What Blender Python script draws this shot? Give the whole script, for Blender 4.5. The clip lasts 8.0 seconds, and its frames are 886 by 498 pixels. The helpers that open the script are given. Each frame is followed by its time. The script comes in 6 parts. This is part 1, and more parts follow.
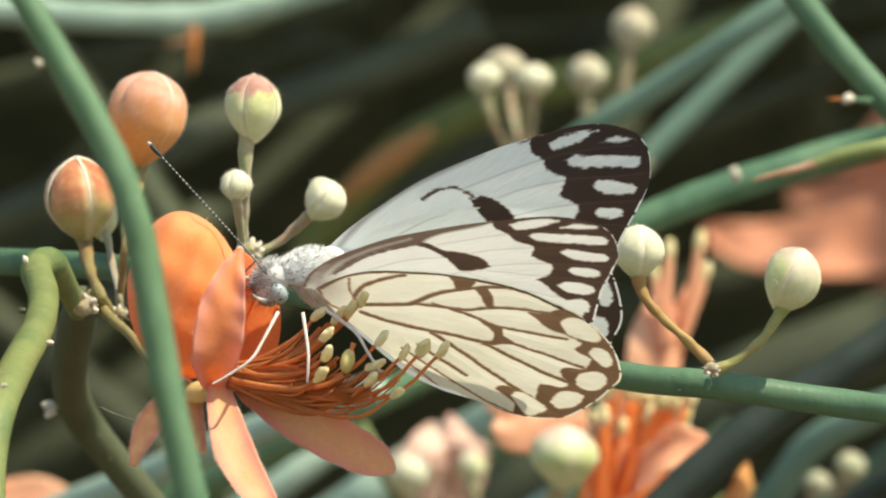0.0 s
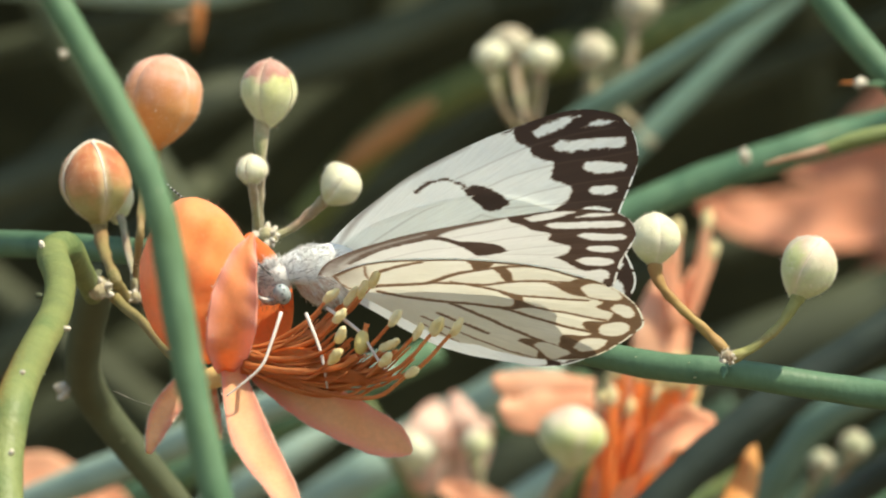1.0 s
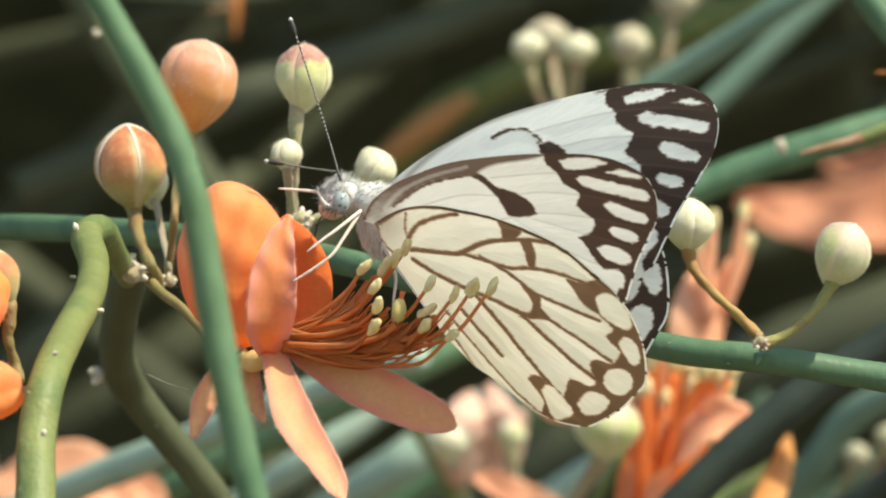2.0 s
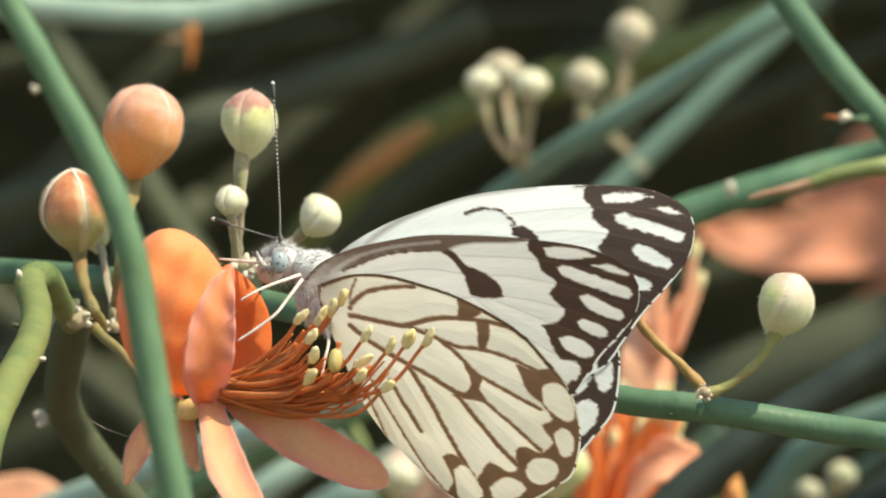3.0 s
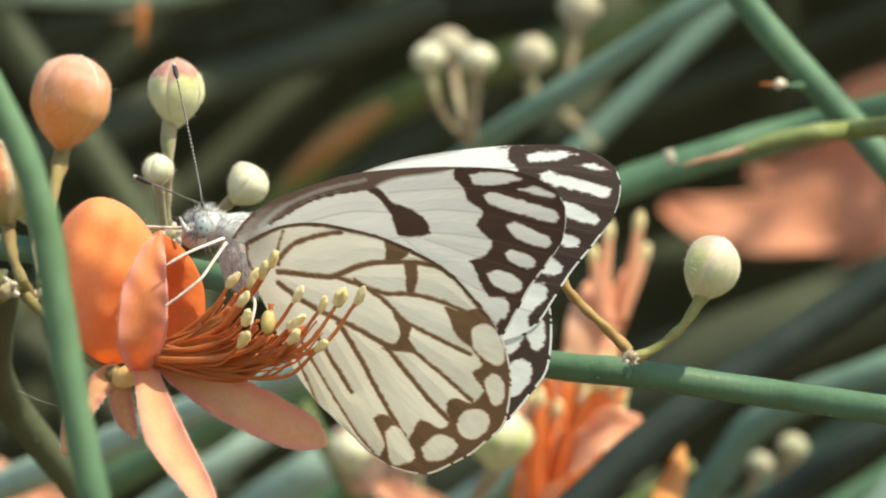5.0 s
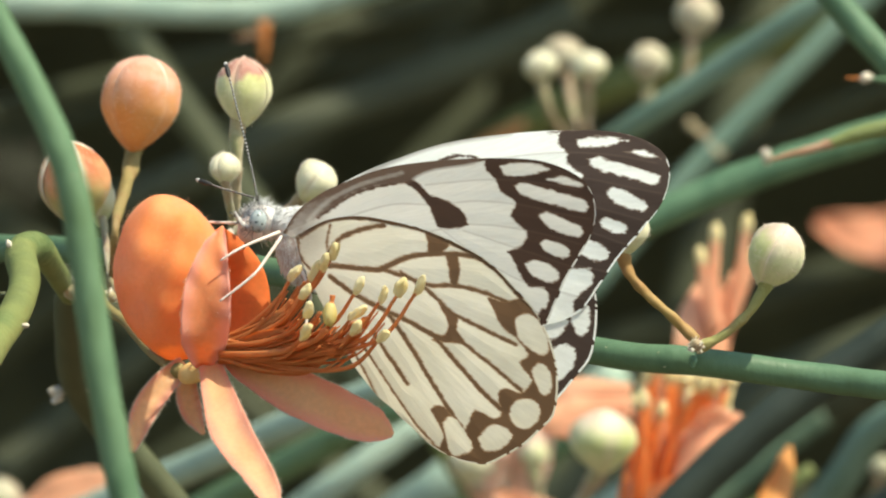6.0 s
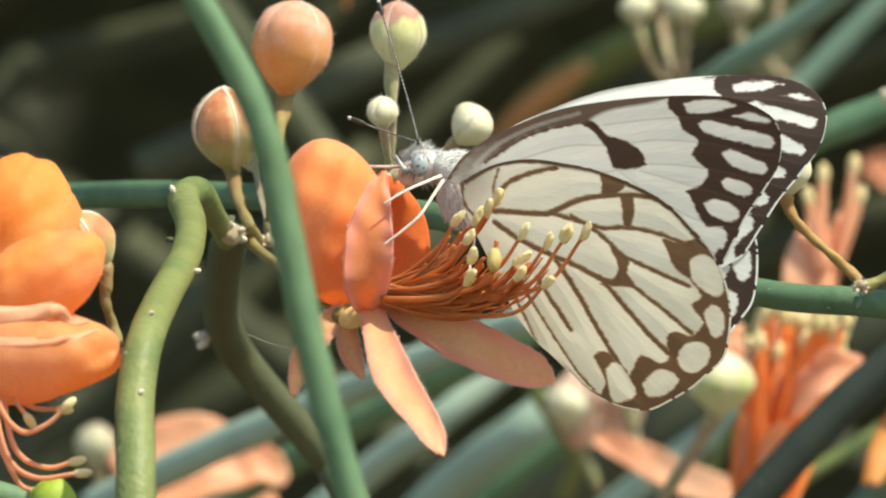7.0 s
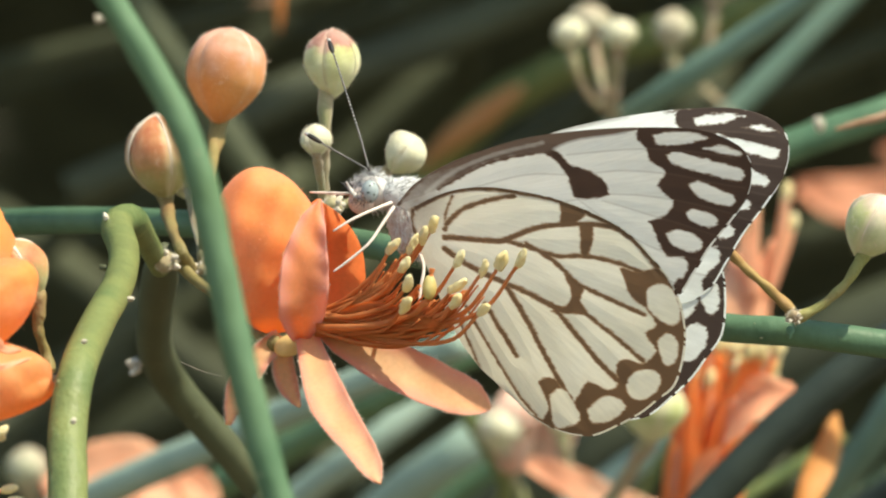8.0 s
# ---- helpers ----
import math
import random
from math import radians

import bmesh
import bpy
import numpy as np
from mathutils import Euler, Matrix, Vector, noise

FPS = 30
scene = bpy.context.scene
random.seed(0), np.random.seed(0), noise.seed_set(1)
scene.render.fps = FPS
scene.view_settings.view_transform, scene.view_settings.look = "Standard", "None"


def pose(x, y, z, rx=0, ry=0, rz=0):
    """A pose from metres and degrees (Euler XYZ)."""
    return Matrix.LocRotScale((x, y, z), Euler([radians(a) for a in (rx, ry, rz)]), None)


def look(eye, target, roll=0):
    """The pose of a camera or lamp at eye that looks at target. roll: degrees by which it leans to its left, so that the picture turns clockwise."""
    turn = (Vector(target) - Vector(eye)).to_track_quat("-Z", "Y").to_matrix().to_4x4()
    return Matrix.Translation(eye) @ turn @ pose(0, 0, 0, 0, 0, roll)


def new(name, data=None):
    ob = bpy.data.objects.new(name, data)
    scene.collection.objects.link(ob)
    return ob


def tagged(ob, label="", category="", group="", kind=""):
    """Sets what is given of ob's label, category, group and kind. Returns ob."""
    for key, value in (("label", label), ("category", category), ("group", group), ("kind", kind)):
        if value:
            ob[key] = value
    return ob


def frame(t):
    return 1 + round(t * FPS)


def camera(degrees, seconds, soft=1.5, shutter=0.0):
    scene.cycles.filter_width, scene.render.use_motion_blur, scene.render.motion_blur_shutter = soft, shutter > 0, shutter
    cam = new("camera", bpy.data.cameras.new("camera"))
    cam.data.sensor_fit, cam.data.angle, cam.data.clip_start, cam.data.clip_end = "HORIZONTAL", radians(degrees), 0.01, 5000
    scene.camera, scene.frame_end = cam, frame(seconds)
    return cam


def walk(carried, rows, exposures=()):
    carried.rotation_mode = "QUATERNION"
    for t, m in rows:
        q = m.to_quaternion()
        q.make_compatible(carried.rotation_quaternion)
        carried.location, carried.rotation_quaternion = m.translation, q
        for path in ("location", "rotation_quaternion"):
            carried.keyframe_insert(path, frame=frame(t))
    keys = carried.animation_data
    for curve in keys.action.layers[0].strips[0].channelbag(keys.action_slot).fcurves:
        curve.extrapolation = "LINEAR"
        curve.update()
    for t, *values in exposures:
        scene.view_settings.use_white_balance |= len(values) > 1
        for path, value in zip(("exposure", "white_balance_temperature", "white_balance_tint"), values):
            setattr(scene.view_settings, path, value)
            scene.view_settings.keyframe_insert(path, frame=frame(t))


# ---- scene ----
cam = camera(6.5, 8.0, 2.1)
cam.data.dof.use_dof = True
cam.data.dof.focus_distance = 0.5
cam.data.dof.aperture_fstop = 125
# seconds, sideways and upward shift in mm, yaw, pitch, roll in degrees
PATH = [
    (0, -0.19, -1.47, 0.255, 0.509, -0.85),
    (0.2, -0.38, -1.44, 0.275, 0.539, -0.79),
    (0.5, -0.67, -0.87, 0.313, 0.501, -0.91),
    (0.8, -2.50, 0.11, 0.164, 0.329, -0.96),
    (1, -2.06, 0.18, 0.166, 0.226, -0.58),
    (1.2, -2.61, 0.21, 0.084, 0.038, -0.45),
    (2.3, -1.07, -1.17, 0.544, 0.283, -0.27),
    (2.5, -0.81, 0.92, 0.467, 0.276, -0.19),
    (2.7, -1.13, 1.32, 0.298, 0.360, -0.24),
    (2.9, -0.10, 2.11, 0.266, 0.300, -0.06),
    (3, -0.10, 1.47, 0.221, 0.327, 0.02),
    (3.5, 0.04, 0.04, -0.000, 0.000, -0.00),
    (4, -0.20, 0.09, 0.023, -0.032, -0.07),
    (4.5, -0.13, 0.10, -0.043, 0.056, -0.18),
    (4.7, 0.40, 0.10, -0.086, 0.114, -0.25),
    (5.8, 14.45, -2.75, 1.256, 0.605, -1.63),
    (6, 13.06, -3.32, 1.624, 0.564, -1.47),
    (6.2, 9.09, -1.57, 1.744, 0.365, -1.19),
    (6.5, 6.32, -1.61, 1.778, 0.267, -1.26),
    (6.8, 3.91, -3.50, 1.682, 0.211, -1.72),
    (7, 1.23, -2.95, 1.509, 0.139, -1.88),
    (7.5, -1.91, -1.79, 0.977, 0.006, -1.70),
    (8, 1.12, -2.25, 1.000, 0.256, -1.64),
]
walk(cam, [(t, pose(x * 0.001, -0.5, z * 0.001, 90 + pitch, 0, yaw) @ pose(0, 0, 0, 0, 0, roll)) for t, x, z, yaw, pitch, roll in PATH],
     [(0, 0.66, 7700, 1), (8, 0.66, 7700, 1)])

# ---------------------------------------------------------------- light
SUN_WAY = Vector((0.48, -0.26, 0.84)).normalized()
world = bpy.data.worlds.new("world")
scene.world = world
world.use_nodes = True
sky = world.node_tree.nodes.new("ShaderNodeTexSky")
sky.sky_type = "NISHITA"
sky.sun_disc = False
sky.sun_elevation = math.asin(SUN_WAY.z)
sky.sun_rotation = math.atan2(SUN_WAY.x, SUN_WAY.y)
background = world.node_tree.nodes["Background"]
background.inputs["Strength"].default_value = 0.15
world.node_tree.links.new(sky.outputs["Color"], background.inputs["Color"])
sun = new("sun", bpy.data.lights.new("sun", "SUN"))
sun.data.energy = 3.8
sun.data.angle = radians(0.6)
sun.data.color = (1.0, 0.95, 0.87)
sun.matrix_basis = look(SUN_WAY * 5, (0, 0, 0))

# ---------------------------------------------------------------- materials
def material(name, colours, scale=900.0, bump=0.25, rough=0.55, fine=3500.0, leak=0.0, sheen=0.0, random_tone=0.12, stretch=(1, 1, 1), speckle=0.24):
    """A two-scale mottled surface. colours: two or three tones from coarse noise; leak: light that passes through."""
    m = bpy.data.materials.new(name)
    m.use_nodes = True
    nt = m.node_tree
    n, l = nt.nodes, nt.links
    bsdf, out = n["Principled BSDF"], n["Material Output"]
    co = n.new("ShaderNodeTexCoord")
    mp = n.new("ShaderNodeMapping")
    mp.inputs["Scale"].default_value = stretch
    l.new(co.outputs["Object"], mp.inputs["Vector"])
    coarse = n.new("ShaderNodeTexNoise")
    coarse.inputs["Scale"].default_value = scale
    coarse.inputs["Detail"].default_value = 4
    l.new(mp.outputs["Vector"], coarse.inputs["Vector"])
    ramp = n.new("ShaderNodeValToRGB")
    els = ramp.color_ramp.elements
    while len(els) < len(colours):
        els.new(0.5)
    for k, c in enumerate(colours):
        els[k].position = 0.3 + 0.4 * k / (len(colours) - 1)
        els[k].color = (*c, 1)
    l.new(coarse.outputs["Fac"], ramp.inputs["Fac"])
    grain = n.new("ShaderNodeTexNoise")
    grain.inputs["Scale"].default_value = fine
    grain.inputs["Detail"].default_value = 3
    l.new(mp.outputs["Vector"], grain.inputs["Vector"])
    info = n.new("ShaderNodeObjectInfo")
    tone = n.new("ShaderNodeMath")
    tone.operation = "MULTIPLY_ADD"
    tone.inputs[1].default_value = random_tone
    tone.inputs[2].default_value = 1 - random_tone / 2 - speckle / 2
    l.new(info.outputs["Random"], tone.inputs[0])
    add = n.new("ShaderNodeMath")
    add.operation = "MULTIPLY_ADD"
    add.inputs[1].default_value = speckle
    l.new(grain.outputs["Fac"], add.inputs[0])
    l.new(tone.outputs[0], add.inputs[2])
    mul = n.new("ShaderNodeMix")
    mul.data_type, mul.blend_type = "RGBA", "MULTIPLY"
    mul.inputs["Factor"].default_value = 1
    l.new(ramp.outputs["Color"], mul.inputs["A"])
    l.new(add.outputs[0], mul.inputs["B"])
    colour = mul.outputs["Result"]
    l.new(colour, bsdf.inputs["Base Color"])
    bsdf.inputs["Roughness"].default_value = rough
    bsdf.inputs["Sheen Weight"].default_value = sheen
    bsdf.inputs["Specular IOR Level"].default_value = 0.35
    bp = n.new("ShaderNodeBump")
    bp.inputs["Strength"].default_value = bump
    bp.inputs["Distance"].default_value = 0.0002
    l.new(grain.outputs["Fac"], bp.inputs["Height"])
    l.new(bp.outputs["Normal"], bsdf.inputs["Normal"])
    if leak:
        tr = n.new("ShaderNodeBsdfTranslucent")
        l.new(colour, tr.inputs["Color"])
        mix = n.new("ShaderNodeMixShader")
        mix.inputs["Fac"].default_value = leak
        l.new(bsdf.outputs[0], mix.inputs[1])
        l.new(tr.outputs[0], mix.inputs[2])
        l.new(mix.outputs[0], out.inputs["Surface"])
    return m


GREEN_STEM = material("blue_green_bark", [(0.08, 0.165, 0.085), (0.125, 0.225, 0.122), (0.10, 0.18, 0.082)], 250, 0.3, 0.5, 2500, stretch=(1, 1, 0.5))
LIME_STEM = material("yellow_green_bark", [(0.095, 0.15, 0.055), (0.20, 0.235, 0.085), (0.14, 0.175, 0.065)], 170, 0.5, 0.5, 2500)
MOSS_STEM = material("moss_green_bark", [(0.06, 0.13, 0.075), (0.10, 0.19, 0.11), (0.08, 0.15, 0.08)], 250, 0.3, 0.5, 2500, stretch=(1, 1, 0.5))
OLIVE_STEM = material("olive_bark", [(0.10, 0.125, 0.06), (0.20, 0.215, 0.125), (0.13, 0.15, 0.075)], 200, 0.5, 0.6, 2500)
# next two: darker copies of the green bark, shade put into the colour
SHADOW_STEM = material("deep_shade_green_bark", [(0.020, 0.030, 0.024), (0.036, 0.05, 0.038)], 150, 0.3, 0.6, 1500)
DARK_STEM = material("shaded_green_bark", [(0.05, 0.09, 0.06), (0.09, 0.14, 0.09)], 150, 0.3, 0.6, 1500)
OLIVE_STEM = material("dull_olive_bark", [(0.066, 0.078, 0.040), (0.098, 0.108, 0.056)], 150, 0.3, 0.6, 1500)
GREY_STEM = material("grey_green_bark", [(0.12, 0.205, 0.155), (0.175, 0.265, 0.205)], 150, 0.3, 0.6, 1500)
PALE_STEM = material("pale_grey_green_bark", [(0.24, 0.34, 0.28), (0.33, 0.43, 0.35)], 150, 0.3, 0.6, 1500)
PEDICEL = material("pedicel_skin", [(0.19, 0.16, 0.06), (0.27, 0.21, 0.085), (0.25, 0.14, 0.065)], 250, 0.6, 0.6, 3500)
PEDICEL_PALE = material("pale_pedicel_skin", [(0.25, 0.26, 0.12), (0.36, 0.30, 0.18), (0.30, 0.18, 0.12)], 300, 0.6, 0.7, 3500, sheen=0.3)
PEDICEL_OCHRE = material("ochre_stalk", [(0.30, 0.14, 0.055), (0.35, 0.22, 0.08), (0.32, 0.26, 0.09)], 260, 0.3, 0.6, 2500)
PEDICEL_GREEN = material("green_pedicel_skin", [(0.20, 0.21, 0.07), (0.30, 0.29, 0.11), (0.26, 0.18, 0.08)], 300, 0.6, 0.6, 3500)
BRACT = material("dry_bract", [(0.50, 0.44, 0.35), (0.68, 0.62, 0.52), (0.38, 0.30, 0.22)], 800, 0.8, 0.8, 3500)
LENTICEL = material("pale_green_lenticel", [(0.24, 0.28, 0.16), (0.34, 0.36, 0.24)], 600, 0.4, 0.7, 3500)
LIME_SKIN = material("lime_green_skin", [(0.28, 0.42, 0.05), (0.40, 0.55, 0.09)], 200, 0.2, 0.5, 2500, leak=0.15)
BUD_PINK = material("pink_bud", [(0.46, 0.34, 0.26), (0.50, 0.46, 0.33), (0.44, 0.48, 0.31)], 250, 0.15, 0.6, 3500, leak=0.12, sheen=0.1)
SEAM = material("white_bud_seam", [(0.72, 0.60, 0.48), (0.80, 0.72, 0.62)], 600, 0.5, 0.7, 3500)
PETAL = material("orange_petal", [(0.96, 0.37, 0.10), (0.97, 0.44, 0.16), (0.96, 0.53, 0.31)], 110, 0.12, 0.65, 2800, leak=0.5, sheen=0.1)
PETAL_RED = material("red_orange_petal", [(0.92, 0.23, 0.06), (0.95, 0.31, 0.10)], 160, 0.12, 0.65, 2800, leak=0.5)
PETAL_GLOW = material("light_orange_petal", [(0.96, 0.34, 0.075), (0.98, 0.43, 0.12), (0.95, 0.43, 0.21)], 160, 0.12, 0.65, 2800, leak=0.5, sheen=0.1)
PETAL_PINK = material("salmon_petal", [(0.93, 0.46, 0.28), (0.95, 0.54, 0.34), (0.94, 0.61, 0.42)], 180, 0.12, 0.55, 2800, leak=0.45, sheen=0.1)
FILAMENT = material("red_brown_filament", [(0.66, 0.22, 0.07), (0.80, 0.34, 0.13)], 300, 0.15, 0.5, 2500, leak=0.45)
FILAMENT_SHEET = material("orange_filament_sheet", [(0.80, 0.28, 0.085), (0.88, 0.38, 0.14)], 300, 0.15, 0.5, 2500, leak=0.55)
ANTHER = material("cream_anther", [(0.84, 0.70, 0.34), (0.93, 0.84, 0.54)], 700, 0.4, 0.7, 4000, leak=0.25)
RECEPTACLE = material("yellow_green_receptacle", [(0.66, 0.46, 0.17), (0.80, 0.56, 0.27)], 300, 0.3, 0.6, 2800, leak=0.15)
THORN = material("orange_thorn", [(0.50, 0.16, 0.04), (0.60, 0.24, 0.08)], 300, 0.3, 0.4, 2500)
DRY = material("dry_brown_tip", [(0.35, 0.18, 0.10), (0.5, 0.32, 0.22)], 500, 0.6, 0.8, 3000)
SOIL = material("dry_soil", [(0.10, 0.08, 0.05), (0.16, 0.12, 0.08)], 6, 0.5, 0.9, 60)
# far stems and backdrop: green darkened so that part of their shade is colour
THICKET = material("shade_darkened_thicket", [(0.044, 0.051, 0.030), (0.080, 0.089, 0.050)], 30, 0.3, 0.7, 200)
FUR = material("blue_white_fur", [(0.84, 0.86, 0.87), (0.94, 0.94, 0.94)], 800, 0.1, 0.8, 4000, leak=0.25)
FUR_DARK = material("grey_body_skin", [(0.44, 0.42, 0.41), (0.62, 0.59, 0.57)], 900, 0.3, 0.8, 4000)
BREAST = material("pinkish_white_fur", [(0.62, 0.50, 0.45), (0.80, 0.70, 0.65)], 800, 0.1, 0.8, 4000, leak=0.25)
WITHERED = material("withered_orange_shoot", [(0.50, 0.23, 0.10), (0.62, 0.34, 0.16)], 60, 0.4, 0.8, 900)
PETAL_PALE = material("pale_pink_petal", [(0.88, 0.56, 0.46), (0.90, 0.66, 0.54), (0.86, 0.72, 0.58)], 120, 0.12, 0.55, 900, leak=0.4)
PETAL_YELLOW = material("yellow_orange_petal", [(0.80, 0.40, 0.13), (0.85, 0.48, 0.20)], 120, 0.12, 0.55, 900, leak=0.5)
PETAL_FIERY = material("fiery_orange_petal", [(0.96, 0.33, 0.09), (0.98, 0.44, 0.16)], 160, 0.12, 0.5, 900, leak=0.5)
PETAL_DULL = material("dull_salmon_petal", [(0.80, 0.36, 0.22), (0.90, 0.46, 0.31)], 40, 0.12, 0.6, 900, leak=0.35)
LEG = material("white_leg", [(0.56, 0.48, 0.43), (0.72, 0.65, 0.60)], 900, 0.3, 0.6, 4000)
BLACK = material("black_antenna", [(0.02, 0.02, 0.02), (0.04, 0.035, 0.03)], 900, 0.3, 0.5, 4000)
WHITE_RING = material("white_antenna_ring", [(0.42, 0.42, 0.41), (0.55, 0.54, 0.53)], 900, 0.3, 0.6, 4000)
BRISTLE = material("dark_bristle", [(0.05, 0.05, 0.06), (0.12, 0.11, 0.11)], 900, 0.1, 0.7, 4000)
OVARY = material("yellow_green_ovary", [(0.62, 0.50, 0.17), (0.74, 0.62, 0.28)], 400, 0.2, 0.5, 3500, leak=0.2)
EYE_SKIN = material("pale_blue_eye", [(0.27, 0.32, 0.33), (0.38, 0.43, 0.44)], 2600, 0.05, 0.25, 6000)


def eye_dots(m):
    """Dark dots strewn over the pale facets."""
    n, l = m.node_tree.nodes, m.node_tree.links
    bsdf = n["Principled BSDF"]
    old = bsdf.inputs["Base Color"].links[0].from_socket
    co = n.new("ShaderNodeTexCoord")
    cells = n.new("ShaderNodeTexVoronoi")
    cells.inputs["Scale"].default_value = 3600
    l.new(co.outputs["Object"], cells.inputs["Vector"])
    r = n.new("ShaderNodeMapRange")
    r.inputs["From Min"].default_value, r.inputs["From Max"].default_value = 0.24, 0.36
    r.inputs["To Min"].default_value, r.inputs["To Max"].default_value = 0.85, 0.0
    l.new(cells.outputs["Distance"], r.inputs["Value"])
    mix = n.new("ShaderNodeMix")
    mix.data_type = "RGBA"
    l.new(r.outputs["Result"], mix.inputs["Factor"])
    l.new(old, mix.inputs["A"])
    mix.inputs["B"].default_value = (0.04, 0.05, 0.055, 1)
    l.new(mix.outputs["Result"], bsdf.inputs["Base Color"])


eye_dots(EYE_SKIN)


def petal_material(name, core, rim, leak=0.45):
    """A petal that turns from one colour along its middle to another at its rims."""
    m = material(name, core, 180, 0.12, 0.55, 2800, leak=leak, sheen=0.1)
    n, l = m.node_tree.nodes, m.node_tree.links
    bsdf = n["Principled BSDF"]
    old = bsdf.inputs["Base Color"].links[0].from_socket
    edge = n.new("ShaderNodeAttribute")
    edge.attribute_name = "edge"
    co = n.new("ShaderNodeTexCoord")
    blot = n.new("ShaderNodeTexNoise")
    blot.inputs["Scale"].default_value = 420
    blot.inputs["Detail"].default_value = 4
    l.new(co.outputs["Object"], blot.inputs["Vector"])
    add = n.new("ShaderNodeMath")
    add.operation = "MULTIPLY_ADD"
    add.inputs[1].default_value = 0.7
    l.new(blot.outputs["Fac"], add.inputs[0])
    l.new(edge.outputs["Fac"], add.inputs[2])
    r = n.new("ShaderNodeMapRange")
    r.interpolation_type = "SMOOTHSTEP"
    r.inputs["From Min"].default_value, r.inputs["From Max"].default_value = 0.55, 1.35
    l.new(add.outputs[0], r.inputs["Value"])
    mix = n.new("ShaderNodeMix")
    mix.data_type = "RGBA"
    l.new(r.outputs["Result"], mix.inputs["Factor"])
    l.new(old, mix.inputs["A"])
    mix.inputs["B"].default_value = (*rim, 1)
    l.new(mix.outputs["Result"], bsdf.inputs["Base Color"])
    l.new(mix.outputs["Result"], n["Translucent BSDF"].inputs["Color"])
    return m


STRAP = petal_material("salmon_petal_with_pink_rims", [(0.95, 0.52, 0.28), (0.96, 0.60, 0.34), (0.96, 0.66, 0.42)], (0.90, 0.42, 0.31))
FOLDED = petal_material("orange_petal_with_pink_rims", [(0.96, 0.36, 0.13), (0.96, 0.43, 0.20), (0.95, 0.50, 0.30)], (0.92, 0.46, 0.36), 0.5)


def bud_material(name, low, high, where, soft, rim=(0.76, 0.66, 0.52), stripe=0.45):
    """A bud whose colour turns from low at its base to high at its tip."""
    m = material(name, low, 260, 0.15, 0.6, 3500, leak=0.0, sheen=0.1)
    n, l = m.node_tree.nodes, m.node_tree.links
    bsdf, out = n["Principled BSDF"], n["Material Output"]
    old = bsdf.inputs["Base Color"].links[0].from_socket
    att = n.new("ShaderNodeAttribute")
    att.attribute_name = "along"
    co = n.new("ShaderNodeTexCoord")
    mot = n.new("ShaderNodeTexNoise")
    mot.inputs["Scale"].default_value = 700
    mot.inputs["Detail"].default_value = 4
    l.new(co.outputs["Object"], mot.inputs["Vector"])
    add = n.new("ShaderNodeMath")
    add.operation = "MULTIPLY_ADD"
    add.inputs[1].default_value = 0.45
    l.new(mot.outputs["Fac"], add.inputs[0])
    l.new(att.outputs["Fac"], add.inputs[2])
    r = n.new("ShaderNodeMapRange")
    r.interpolation_type = "SMOOTHSTEP"
    r.inputs["From Min"].default_value = where + 0.22 - soft
    r.inputs["From Max"].default_value = where + 0.22 + soft
    l.new(add.outputs[0], r.inputs["Value"])
    ramp = n.new("ShaderNodeValToRGB")
    ramp.color_ramp.elements[0].position, ramp.color_ramp.elements[1].position = 0.35, 0.65
    ramp.color_ramp.elements[0].color, ramp.color_ramp.elements[1].color = (*high[0], 1), (*high[1], 1)
    l.new(mot.outputs["Fac"], ramp.inputs["Fac"])
    mix = n.new("ShaderNodeMix")
    mix.data_type = "RGBA"
    l.new(r.outputs["Result"], mix.inputs["Factor"])
    l.new(old, mix.inputs["A"])
    l.new(ramp.outputs["Color"], mix.inputs["B"])
    edge = n.new("ShaderNodeAttribute")
    edge.attribute_name = "edge"
    wavy = n.new("ShaderNodeMath")
    wavy.operation = "MULTIPLY_ADD"
    wavy.inputs[1].default_value = 0.5
    l.new(mot.outputs["Fac"], wavy.inputs[0])
    l.new(edge.outputs["Fac"], wavy.inputs[2])
    near = n.new("ShaderNodeMapRange")
    near.interpolation_type = "SMOOTHSTEP"
    near.inputs["From Min"].default_value = 0.85
    near.inputs["From Max"].default_value = 1.25
    near.inputs["To Max"].default_value = stripe
    l.new(wavy.outputs[0], near.inputs["Value"])
    rimmed = n.new("ShaderNodeMix")
    rimmed.data_type = "RGBA"
    l.new(near.outputs["Result"], rimmed.inputs["Factor"])
    l.new(mix.outputs["Result"], rimmed.inputs["A"])
    rimmed.inputs["B"].default_value = (*rim, 1)
    mix = rimmed
    l.new(mix.outputs["Result"], bsdf.inputs["Base Color"])
    tr = n.new("ShaderNodeBsdfTranslucent")
    l.new(mix.outputs["Result"], tr.inputs["Color"])
    sh = n.new("ShaderNodeMixShader")
    sh.inputs["Fac"].default_value = 0.15
    l.new(bsdf.outputs[0], sh.inputs[1])
    l.new(tr.outputs[0], sh.inputs[2])
    l.new(sh.outputs[0], out.inputs["Surface"])
    return m


